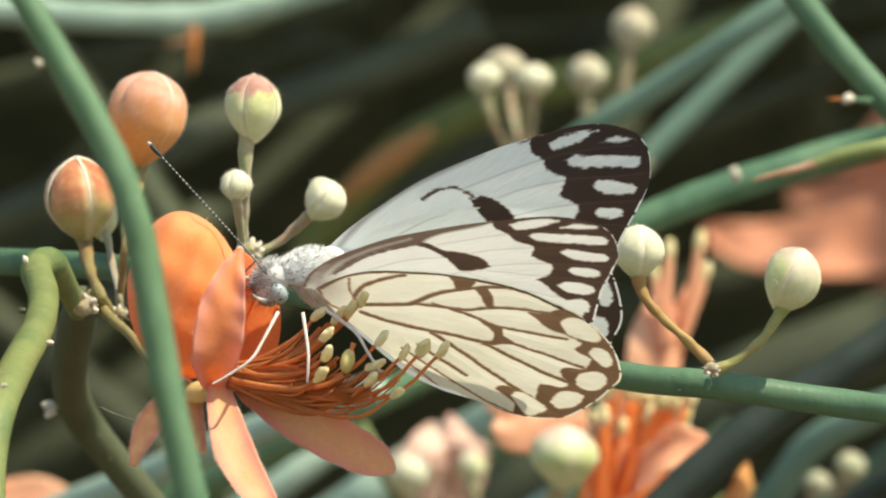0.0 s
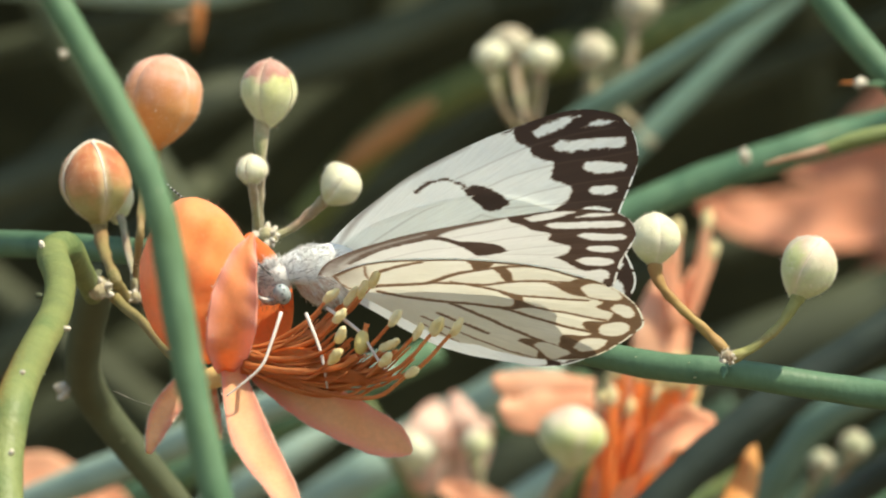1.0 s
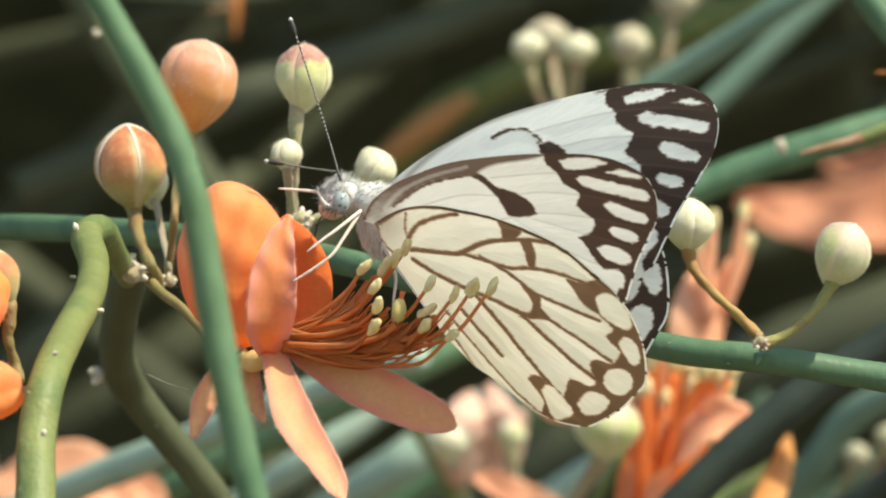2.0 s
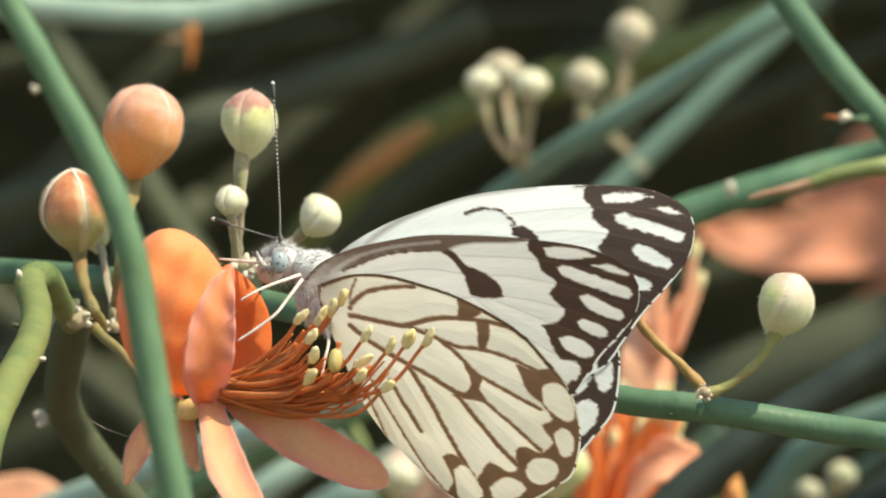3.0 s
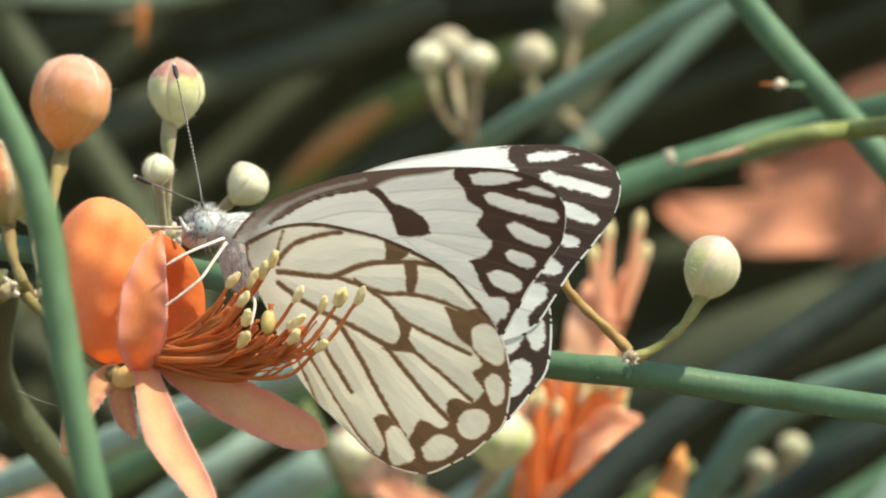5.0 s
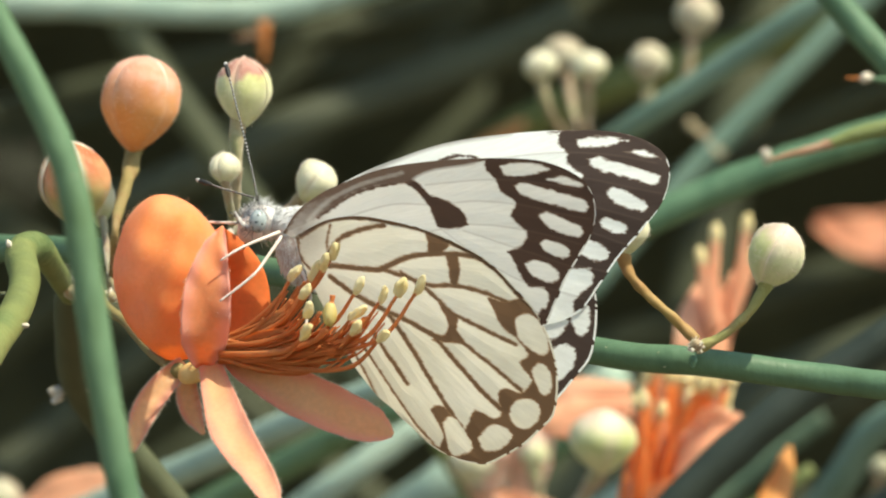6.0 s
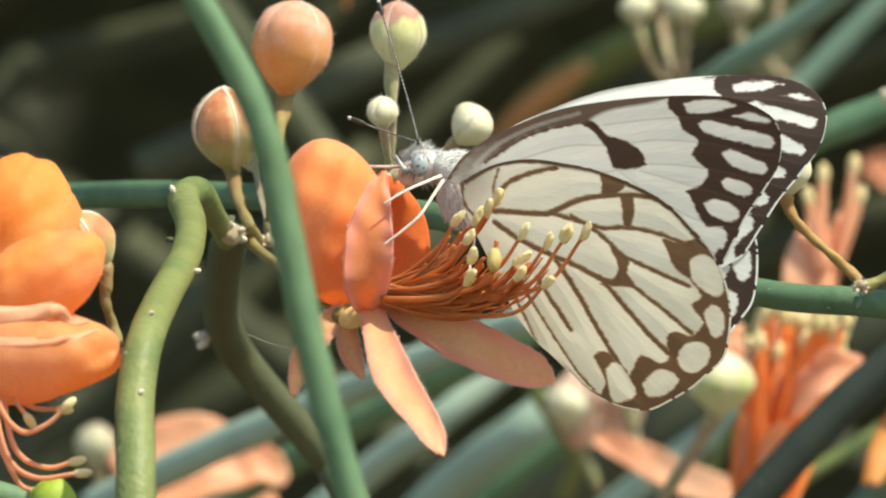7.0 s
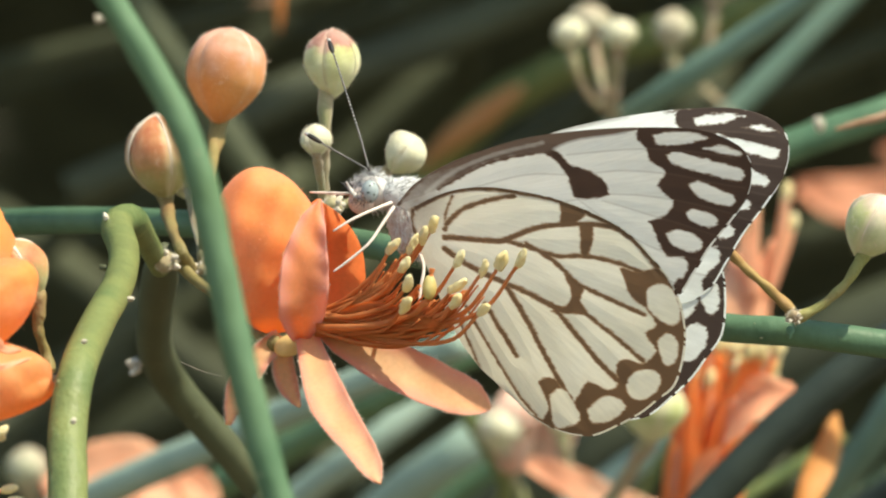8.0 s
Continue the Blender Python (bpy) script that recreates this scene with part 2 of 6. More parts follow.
BUD_CREAM = bud_material("cream_green_bud", [(0.50, 0.51, 0.25), (0.64, 0.64, 0.41), (0.72, 0.70, 0.50)], [(0.66, 0.63, 0.44), (0.76, 0.73, 0.55)], 0.5, 0.3, (0.78, 0.72, 0.58), 0.6)
BUD_CAPPED = bud_material("cream_bud_with_pink_cap", [(0.54, 0.55, 0.24), (0.72, 0.73, 0.44), (0.82, 0.81, 0.60)], [(0.40, 0.16, 0.12), (0.58, 0.33, 0.27)], 0.69, 0.05, stripe=0.30)
BUD_STRIPED = bud_material("orange_bud_with_green_base", [(0.36, 0.30, 0.10), (0.50, 0.47, 0.20), (0.62, 0.58, 0.32)], [(0.54, 0.15, 0.065), (0.70, 0.32, 0.15)], 0.47, 0.2, (0.66, 0.58, 0.36), 0.8)
BUD_ORANGE = bud_material("peach_bud", [(0.78, 0.30, 0.085), (0.83, 0.39, 0.14)], [(0.68, 0.30, 0.20), (0.78, 0.43, 0.32)], 0.62, 0.25, stripe=0.12)
BUD_FLUSHED = bud_material("green_bud_with_pink_flush", [(0.48, 0.52, 0.22), (0.64, 0.67, 0.38), (0.76, 0.75, 0.52)], [(0.62, 0.44, 0.36), (0.74, 0.66, 0.52)], 0.72, 0.15)


def wing_material(name, pale, dark, leak, ragged=0.6):
    """Scaled wing: pale cells and dark veins told apart by the drawn distance, with a ragged edge of scales."""
    m = material(name, pale, 160, 0.05, 0.7, 6000, 0.0, 0.2, 0.0, speckle=0.08)
    n, l = m.node_tree.nodes, m.node_tree.links
    bsdf, out = n["Principled BSDF"], n["Material Output"]
    old = bsdf.inputs["Base Color"].links[0].from_socket
    ray = n.new("ShaderNodeAttribute")
    ray.attribute_name = "ray"
    reach = n.new("ShaderNodeAttribute")
    reach.attribute_name = "reach"
    fan = n.new("ShaderNodeCombineXYZ")
    l.new(ray.outputs["Fac"], fan.inputs["X"])
    l.new(reach.outputs["Fac"], fan.inputs["Y"])
    satin = n.new("ShaderNodeTexNoise")
    satin.inputs["Scale"].default_value = 2.6
    satin.inputs["Detail"].default_value = 5
    satin.inputs["Roughness"].default_value = 0.6
    l.new(fan.outputs["Vector"], satin.inputs["Vector"])
    tone = n.new("ShaderNodeMapRange")
    tone.inputs["From Min"].default_value, tone.inputs["From Max"].default_value = 0.28, 0.72
    tone.inputs["To Min"].default_value, tone.inputs["To Max"].default_value = 0.90, 1.05
    l.new(satin.outputs["Fac"], tone.inputs["Value"])
    streak = n.new("ShaderNodeMix")
    streak.data_type, streak.blend_type = "RGBA", "MULTIPLY"
    streak.inputs["Factor"].default_value = 1
    l.new(old, streak.inputs["A"])
    l.new(tone.outputs["Result"], streak.inputs["B"])
    old = streak.outputs["Result"]
    relief = n.new("ShaderNodeBump")
    relief.inputs["Strength"].default_value = 0.14
    relief.inputs["Distance"].default_value = 0.00025
    l.new(satin.outputs["Fac"], relief.inputs["Height"])
    l.new(relief.outputs["Normal"], bsdf.inputs["Normal"])
    att = n.new("ShaderNodeAttribute")
    att.attribute_name = "dark"
    co = n.new("ShaderNodeTexCoord")
    rag = n.new("ShaderNodeTexNoise")
    rag.inputs["Scale"].default_value = 4200
    rag.inputs["Detail"].default_value = 4
    rag.inputs["Roughness"].default_value = 0.65
    along = n.new("ShaderNodeMapping")
    along.inputs["Scale"].default_value = (0.42, 1, 1)
    l.new(co.outputs["Object"], along.inputs["Vector"])
    l.new(along.outputs["Vector"], rag.inputs["Vector"])
    a = n.new("ShaderNodeMath")
    a.operation = "MULTIPLY_ADD"
    a.inputs[1].default_value = ragged
    a.inputs[2].default_value = -0.5 * ragged
    l.new(rag.outputs["Fac"], a.inputs[0])
    b = n.new("ShaderNodeMath")
    b.operation = "ADD"
    l.new(att.outputs["Fac"], b.inputs[0])
    l.new(a.outputs[0], b.inputs[1])
    r = n.new("ShaderNodeMapRange")
    r.interpolation_type = "SMOOTHSTEP"
    r.inputs["From Min"].default_value = -0.11
    r.inputs["From Max"].default_value = 0.09
    l.new(b.outputs[0], r.inputs["Value"])
    mix = n.new("ShaderNodeMix")
    mix.data_type = "RGBA"
    l.new(r.outputs["Result"], mix.inputs["Factor"])
    l.new(old, mix.inputs["A"])
    mix.inputs["B"].default_value = (*[min(1, c * 2.1 + 0.02 * (2 - k)) for k, c in enumerate(dark)], 1)
    deep = n.new("ShaderNodeMapRange")
    deep.interpolation_type = "SMOOTHSTEP"
    deep.inputs["From Min"].default_value = -0.02
    deep.inputs["From Max"].default_value = 0.13
    l.new(b.outputs[0], deep.inputs["Value"])
    core = n.new("ShaderNodeMix")
    core.data_type = "RGBA"
    l.new(deep.outputs["Result"], core.inputs["Factor"])
    l.new(mix.outputs["Result"], core.inputs["A"])
    core.inputs["B"].default_value = (*dark, 1)
    mix = core
    grey = n.new("ShaderNodeAttribute")
    grey.attribute_name = "dust"
    speck = n.new("ShaderNodeMath")
    speck.operation = "MULTIPLY"
    speck.use_clamp = True
    part_way = n.new("ShaderNodeMath")
    part_way.operation = "MULTIPLY_ADD"
    part_way.inputs[1].default_value = 0.35
    part_way.inputs[2].default_value = 0.56
    l.new(rag.outputs["Fac"], part_way.inputs[0])
    l.new(grey.outputs["Fac"], speck.inputs[0])
    l.new(part_way.outputs[0], speck.inputs[1])
    dusty = n.new("ShaderNodeMix")
    dusty.data_type = "RGBA"
    l.new(speck.outputs[0], dusty.inputs["Factor"])
    l.new(mix.outputs["Result"], dusty.inputs["A"])
    dusty.inputs["B"].default_value = (0.135, 0.092, 0.072, 1)
    l.new(dusty.outputs["Result"], bsdf.inputs["Base Color"])
    tr = n.new("ShaderNodeBsdfTranslucent")
    l.new(dusty.outputs["Result"], tr.inputs["Color"])
    sh = n.new("ShaderNodeMixShader")
    sh.inputs["Fac"].default_value = leak
    l.new(bsdf.outputs[0], sh.inputs[1])
    l.new(tr.outputs[0], sh.inputs[2])
    l.new(sh.outputs[0], out.inputs["Surface"])
    return m


FORE_SKIN = wing_material("white_wing_scales", [(0.74, 0.75, 0.72), (0.81, 0.81, 0.785)], (0.062, 0.036, 0.027), 0.45, 0.46)
UPPER_SKIN = wing_material("bright_white_wing_scales", [(0.88, 0.93, 0.93), (0.92, 0.96, 0.96)], (0.05, 0.030, 0.024), 0.4)
HIND_SKIN = wing_material("cream_wing_scales", [(0.74, 0.715, 0.60), (0.83, 0.81, 0.72)], (0.15, 0.088, 0.05), 0.44, 0.36)

# ---------------------------------------------------------------- mesh tools (all in mm)
def part(name, shape, mat, parent=None, label="", smooth=True, origin=None):
    verts, faces = shape
    o = Vector(origin) if origin else Vector((0, 0, 0))
    me = bpy.data.meshes.new(name)
    me.from_pydata([((v[0] - o[0]) * 0.001, (v[1] - o[1]) * 0.001, (v[2] - o[2]) * 0.001) for v in verts], [], faces)
    if smooth:
        me.polygons.foreach_set("use_smooth", [True] * len(me.polygons))
    me.materials.append(mat)
    ob = new(name, me)
    ob.location = o * 0.001
    if parent:
        ob.parent = parent
        ob.matrix_parent_inverse = parent.matrix_basis.inverted()
    if label:
        ob["label"] = label
    return ob


def thing(name, at, label, category, group="", kind=""):
    ob = new(name)
    ob.empty_display_size = 0.002
    ob.matrix_basis = Matrix.Translation(Vector(at) * 0.001)
    return tagged(ob, label, category, group, kind)


def join(*shapes):
    verts, faces = [], []
    for v, f in shapes:
        k = len(verts)
        verts += list(v)
        faces += [tuple(i + k for i in q) for q in f]
    return verts, faces


def spline(points, per=8):
    """Points on a smooth curve through the given ones."""
    p = [np.array(q, float) for q in points]
    p = [2 * p[0] - p[1]] + p + [2 * p[-1] - p[-2]]
    out = []
    for k in range(1, len(p) - 2):
        a, b, c, d = p[k - 1 : k + 3]
        for s in np.linspace(0, 1, per, endpoint=False):
            out.append(0.5 * (2 * b + (c - a) * s + (2 * a - 5 * b + 4 * c - d) * s * s + (3 * b - a - 3 * c + d) * s**3))
    return np.array(out + [p[-2]])


def tube(points, radii, sides=12, per=8, wobble=0.0, seed=0, cap=True):
    """A round stem along a smooth curve; radii along it, wobble: unevenness in parts of the radius."""
    c = spline(points, per) if len(points) > 2 or per > 1 else np.array(points, float)
    r = np.interp(np.linspace(0, 1, len(c)), np.linspace(0, 1, len(radii)), radii)
    t = np.gradient(c, axis=0)
    t /= np.linalg.norm(t, axis=1)[:, None] + 1e-12
    u = np.cross(t[0], (0.3, 0.8, 0.52))
    u /= np.linalg.norm(u)
    verts, faces = [], []
    rng = np.random.RandomState(seed)
    ph = rng.rand(4) * 6.28
    for k in range(len(c)):
        u = u - t[k] * (u @ t[k])
        u /= np.linalg.norm(u)
        w = np.cross(t[k], u)
        for s in range(sides):
            a = 2 * math.pi * s / sides
            g = 1 + wobble * (math.sin(2 * a + ph[0] + 0.45 * k) * 0.5 + math.sin(0.9 * k + ph[1]) * 0.6 + math.sin(3 * a - 0.7 * k + ph[2]) * 0.3)
            verts.append(c[k] + (u * math.cos(a) + w * math.sin(a)) * r[k] * g)
        if k:
            b = (k - 1) * sides
            faces += [(b + s, b + (s + 1) % sides, b + sides + (s + 1) % sides, b + sides + s) for s in range(sides)]
    if cap:
        faces.append(tuple(range(sides))[::-1])
        faces.append(tuple((len(c) - 1) * sides + s for s in range(sides)))
    return verts, faces


def basis(axis):
    w = Vector(axis).normalized()
    u = w.cross(Vector((0, 1, 0)))
    if u.length < 1e-3:
        u = w.cross(Vector((1, 0, 0)))
    u.normalize()
    return u, w.cross(u), w


def blob(centre, axis, length, width, tip=0.0, sides=28, rows=22, lobes=0, groove=0.0, seed=0, lump=0.02, start=0.0, end=1.0, swell=0.0):
    """A bud: turned round its axis from base to apex. tip: how pointed; lobes and groove: the sepals' seams; start, end: the share of the length."""
    u, v, w = basis(axis)
    c = Vector(centre)
    rng = np.random.RandomState(seed)
    ph = rng.rand(3) * 6.28
    verts, faces = [], []
    for k in range(rows + 1):
        s = start + (end - start) * k / rows
        a = math.pi * s
        z = -math.cos(a) * 0.5
        r = math.sin(a) ** (1.0 - 0.25 * tip) * (1 - 0.28 * tip * max(0, z * 2)) * 0.5
        for q in range(sides):
            b = 2 * math.pi * q / sides
            g = 1 + lump * math.sin(2 * b + ph[0] + 3 * z) + lump * math.sin(3 * b + ph[1] - 5 * z)
            if lobes:
                g -= groove * max(0.0, math.cos(lobes * b + ph[2])) ** 12
            g += swell
            verts.append(c + (u * math.cos(b) + v * math.sin(b)) * (r * width * g) + w * (z * length * (1 + swell)))
        if k:
            o = (k - 1) * sides
            faces += [(o + q, o + (q + 1) % sides, o + sides + (q + 1) % sides, o + sides + q) for q in range(sides)]
    return verts, faces


def leaf(points, widths, across, cup=0.0, rows=26, cols=12, ruffle=0.0, seed=0, thick=0.16, twist=0.0):
    """A petal with thickness: a strip along a curve, across: the way of its width, cup: how far its edges bend towards the hollow side."""
    c = spline(points, 24)
    c = c[np.linspace(0, len(c) - 1, rows).round().astype(int)]
    ws = np.maximum(spline([(w, 0, 0) for w in widths], 10)[:, 0], 0.02)
    wd = np.interp(np.linspace(0, 1, rows), np.linspace(0, 1, len(ws)), ws)
    t = np.gradient(c, axis=0)
    t /= np.linalg.norm(t, axis=1)[:, None]
    rng = np.random.RandomState(seed)
    ph = rng.rand(3) * 6.28
    top, low = [], []
    for k in range(rows):
        a = np.array(across, float)
        a = a - t[k] * (a @ t[k])
        a /= np.linalg.norm(a)
        n = np.cross(t[k], a)
        tw = twist * k / rows
        a, n = a * math.cos(tw) + n * math.sin(tw), n * math.cos(tw) - a * math.sin(tw)
        for j in range(cols + 1):
            s = 2 * j / cols - 1
            ang = cup * s
            off = a * (math.sin(ang) / cup if abs(cup) > 1e-3 else s) + n * ((1 - math.cos(ang)) / cup if abs(cup) > 1e-3 else 0)
            e = ruffle * (math.sin(k * 0.9 + ph[0] + 2 * s) * abs(s) + 0.6 * math.sin(k * 0.5 + ph[1] + 3 * s))
            p = c[k] + off * wd[k] + n * e
            h = thick * (1 - 0.8 * s * s) * 0.5
            top.append(p + n * h)
            low.append(p - n * h)
    m = cols + 1
    k0 = len(top)
    verts = top + low
    faces = []
    for k in range(rows - 1):
        for j in range(cols):
            q = k * m + j
            faces.append((q, q + 1, q + m + 1, q + m))
            faces.append((k0 + q, k0 + q + m, k0 + q + m + 1, k0 + q + 1))
        for j in (0, cols):
            q = k * m + j
            f = (q, q + m, k0 + q + m, k0 + q)
            faces.append(f if j == 0 else f[::-1])
    for k in (0, rows - 1):
        for j in range(cols):
            q = k * m + j
            f = (q, k0 + q, k0 + q + 1, q + 1)
            faces.append(f if k == 0 else f[::-1])
    return verts, faces


def hairs(seeds, lengths, radius, bend, seed=0):
    """Fine hairs as three-sided spikes: seeds are (root, way)."""
    rng = np.random.RandomState(seed)
    verts, faces = [], []
    for root, way in seeds:
        root, way = np.array(root, float), np.array(way, float)
        way = way / (np.linalg.norm(way) + 1e-9) + rng.randn(3) * bend
        ln = rng.uniform(*lengths)
        u = np.cross(way, (0.31, 0.77, 0.55))
        u /= np.linalg.norm(u) + 1e-9
        w = np.cross(way, u)
        mid = root + way * ln * 0.5
        tip = root + way * ln + rng.randn(3) * bend * ln * 0.4
        k = len(verts)
        for q in range(3):
            a = 2.094 * q
            verts.append(root + (u * math.cos(a) + w * math.sin(a)) * radius)
        for q in range(3):
            a = 2.094 * q
            verts.append(mid + (u * math.cos(a) + w * math.sin(a)) * radius * 0.75)
        verts.append(tip)
        for q in range(3):
            p = (q + 1) % 3
            faces += [(k + q, k + p, k + 3 + p, k + 3 + q), (k + 3 + q, k + 3 + p, k + 6)]
    return verts, faces


def fuzz(shape, count, lengths, radius, bend=0.3, seed=0, only=None, comb=(0, 0, 0)):
    """Hairs standing on a shape's faces."""
    rng = np.random.RandomState(seed)
    v, f = np.array([tuple(q) for q in shape[0]]), [q for q in shape[1] if len(q) <= 4]
    seeds = []
    area = np.array([np.linalg.norm(np.cross(v[q[1]] - v[q[0]], v[q[2]] - v[q[0]])) + 1e-9 for q in f])
    if only:
        area = area * np.array([1.0 if only(v[list(q)].mean(0)) else 0.0 for q in f])
    pick = rng.choice(len(f), count, p=area / area.sum())
    for k in pick:
        q = f[k]
        s, t = rng.rand(2)
        p = v[q[0]] * (1 - s) * (1 - t) + v[q[1]] * s * (1 - t) + v[q[2]] * s * t + v[q[-1]] * (1 - s) * t
        n = np.cross(v[q[1]] - v[q[0]], v[q[2]] - v[q[0]])
        seeds.append((p, n / (np.linalg.norm(n) + 1e-9) + np.array(comb)))
    return hairs(seeds, lengths, radius, bend, seed + 1)


def rim_hairs(shape, rows, cols, count, lengths, radius, seed):
    """White hairs along both edges of a petal made by leaf()."""
    g = np.random.RandomState(seed)
    v = [np.array(tuple(q)) for q in shape[0][: rows * (cols + 1)]]
    seeds = []
    for _ in range(count):
        k = g.randint(2, rows - 1)
        j, m = (0, 1) if g.rand() < 0.5 else (cols, cols - 1)
        a, b = v[k * (cols + 1) + j], v[(k - 1) * (cols + 1) + j]
        p = a + (b - a) * g.rand()
        out = a - v[k * (cols + 1) + m]
        seeds.append((p, out / (np.linalg.norm(out) + 1e-9) + (a - b) * 0.6 / (np.linalg.norm(a - b) + 1e-9)))
    return hairs(seeds, lengths, radius, 0.35, seed + 1)


def roughen(shape, size, freq, seed):
    """Uneven, flaky surface."""
    off = Vector((seed * 7.3, seed * 1.7, 0))
    return [Vector(v) + noise.noise_vector(Vector(v) * freq + off) * size for v in shape[0]], shape[1]



# ---------------------------------------------------------------- ground and far thicket
def disc(z, rings, sides=48):
    verts = [(0, 0, z)]
    faces = []
    for k, r in enumerate(rings):
        for s in range(sides):
            a = 2 * math.pi * s / sides
            verts.append((r * math.cos(a), r * math.sin(a), z + (25 * math.sin(3.1 * a + k) + 20 * math.sin(1.7 * k + 5 * a)) * (k < 4)))
        b = 1 + k * sides
        for s in range(sides):
            t = (s + 1) % sides
            faces.append((0, b + s, b + t) if k == 0 else (b - sides + s, b + s, b + t, b - sides + t))
    return verts, faces


ground = part("ground", disc(-950, [300, 700, 1400, 2500, 6000, 40000, 900000]), SOIL)
tagged(ground, "dry brown soil under the shrub", "ground", kind="structure")

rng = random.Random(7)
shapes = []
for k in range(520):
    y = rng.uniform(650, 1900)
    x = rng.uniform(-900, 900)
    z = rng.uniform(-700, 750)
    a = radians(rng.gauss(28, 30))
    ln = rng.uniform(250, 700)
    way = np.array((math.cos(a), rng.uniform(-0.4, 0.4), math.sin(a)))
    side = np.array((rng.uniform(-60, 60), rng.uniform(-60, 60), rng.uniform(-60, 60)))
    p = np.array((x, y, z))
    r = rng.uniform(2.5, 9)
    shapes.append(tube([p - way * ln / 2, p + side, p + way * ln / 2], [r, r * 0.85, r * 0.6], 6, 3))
# unseen boughs added overhead, out of view, to keep the depths in shade
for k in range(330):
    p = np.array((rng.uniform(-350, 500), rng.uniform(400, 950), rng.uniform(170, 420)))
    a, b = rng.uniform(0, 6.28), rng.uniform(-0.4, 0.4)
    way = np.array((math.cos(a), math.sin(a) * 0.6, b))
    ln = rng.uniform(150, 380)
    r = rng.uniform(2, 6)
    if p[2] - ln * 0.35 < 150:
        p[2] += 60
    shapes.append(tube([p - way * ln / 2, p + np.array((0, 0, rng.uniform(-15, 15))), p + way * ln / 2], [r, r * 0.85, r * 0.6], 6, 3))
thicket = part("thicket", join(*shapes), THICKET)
tagged(thicket, "dense dark tangle of leafless green shrub stems, with unseen boughs added overhead for shade", "shrub", kind="stuff")

# dark sheet added behind and over the far stems for the shrub's shaded inside
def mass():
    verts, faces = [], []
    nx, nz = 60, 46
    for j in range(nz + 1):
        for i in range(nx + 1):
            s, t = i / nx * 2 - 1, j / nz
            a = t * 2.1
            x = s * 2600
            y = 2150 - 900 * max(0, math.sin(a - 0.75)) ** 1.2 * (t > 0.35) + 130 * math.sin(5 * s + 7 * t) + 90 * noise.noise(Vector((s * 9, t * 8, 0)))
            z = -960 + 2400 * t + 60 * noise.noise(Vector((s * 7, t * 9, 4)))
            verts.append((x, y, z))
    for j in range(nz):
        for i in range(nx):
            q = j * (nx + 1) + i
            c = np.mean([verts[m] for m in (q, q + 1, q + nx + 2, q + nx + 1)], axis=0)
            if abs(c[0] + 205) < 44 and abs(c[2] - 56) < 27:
                # small holes in the sheet, as gaps between the stems, let the sky through
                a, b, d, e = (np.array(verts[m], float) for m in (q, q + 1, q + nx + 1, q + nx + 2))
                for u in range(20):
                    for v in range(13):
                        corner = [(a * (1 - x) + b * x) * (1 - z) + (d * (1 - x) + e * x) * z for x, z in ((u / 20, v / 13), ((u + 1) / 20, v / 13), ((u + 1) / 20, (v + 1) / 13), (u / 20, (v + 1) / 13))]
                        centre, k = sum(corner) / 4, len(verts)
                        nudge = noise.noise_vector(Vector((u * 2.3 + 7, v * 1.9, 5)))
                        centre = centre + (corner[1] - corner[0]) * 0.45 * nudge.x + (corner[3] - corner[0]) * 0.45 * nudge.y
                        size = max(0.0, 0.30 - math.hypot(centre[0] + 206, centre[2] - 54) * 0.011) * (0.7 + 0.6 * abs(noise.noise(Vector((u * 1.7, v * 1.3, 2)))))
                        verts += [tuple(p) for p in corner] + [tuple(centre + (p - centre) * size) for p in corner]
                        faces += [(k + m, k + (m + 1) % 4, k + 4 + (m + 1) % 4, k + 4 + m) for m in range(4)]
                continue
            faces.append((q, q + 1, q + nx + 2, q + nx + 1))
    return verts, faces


shade_sheet = part("backdrop", mass(), THICKET)
tagged(shade_sheet, "dark sheet standing in for the shaded inside of a large shrub", "shrub", kind="structure")

# ---------------------------------------------------------------- stems
def stem(name, points, radii, mat, label, seed, wobble=0.03, sides=16, per=10, category="branch", spots=0):
    t = thing(name, points[len(points) // 2], label, category)
    part("bark", tube(points, radii, sides, per, wobble, seed), mat, t)
    if spots:
        lenticels(t, points, radii, spots, seed)
    return t


def lenticels(parent, points, radii, count, seed, mat=LENTICEL):
    """Small pale corky spots scattered on a stem."""
    g = random.Random(seed)
    c = spline(points, 12)
    r = np.interp(np.linspace(0, 1, len(c)), np.linspace(0, 1, len(radii)), radii)
    for _ in range(count):
        k = g.randrange(3, len(c) - 4)
        t = Vector(c[k + 1] - c[k - 1]).normalized()
        out = t.cross(Vector((g.uniform(-1, 1), g.uniform(-0.4, 0.4), g.uniform(-1, 1)))).normalized()
        if out.y > 0.1:
            out = -out
        s = g.uniform(0.03, 0.075)
        part("lenticel", blob(Vector(c[k]) + out * r[k] * 0.99, t, s * 3.2, s * 1.7, 0.0, 8, 6, lump=0.1, seed=seed), mat, parent)


def knob(parent, at, r, mat, seed, way=(0, -1, 0.2), name="bud_scar"):
    return part(name, roughen(blob(at, way, r * 2.8, r * 1.6, 0.5, 14, 12, lump=0.15, seed=seed), r * 0.4, 1.6 / r, seed), mat, parent)


def thorn(parent, a, b, r, mat=THORN):
    return part("thorn", tube([a, [(p + q) / 2 + 0.02 * (q - p) for p, q in zip(a, b)], b], [r, r * 0.7, r * 0.05], 8, 4), mat, parent)


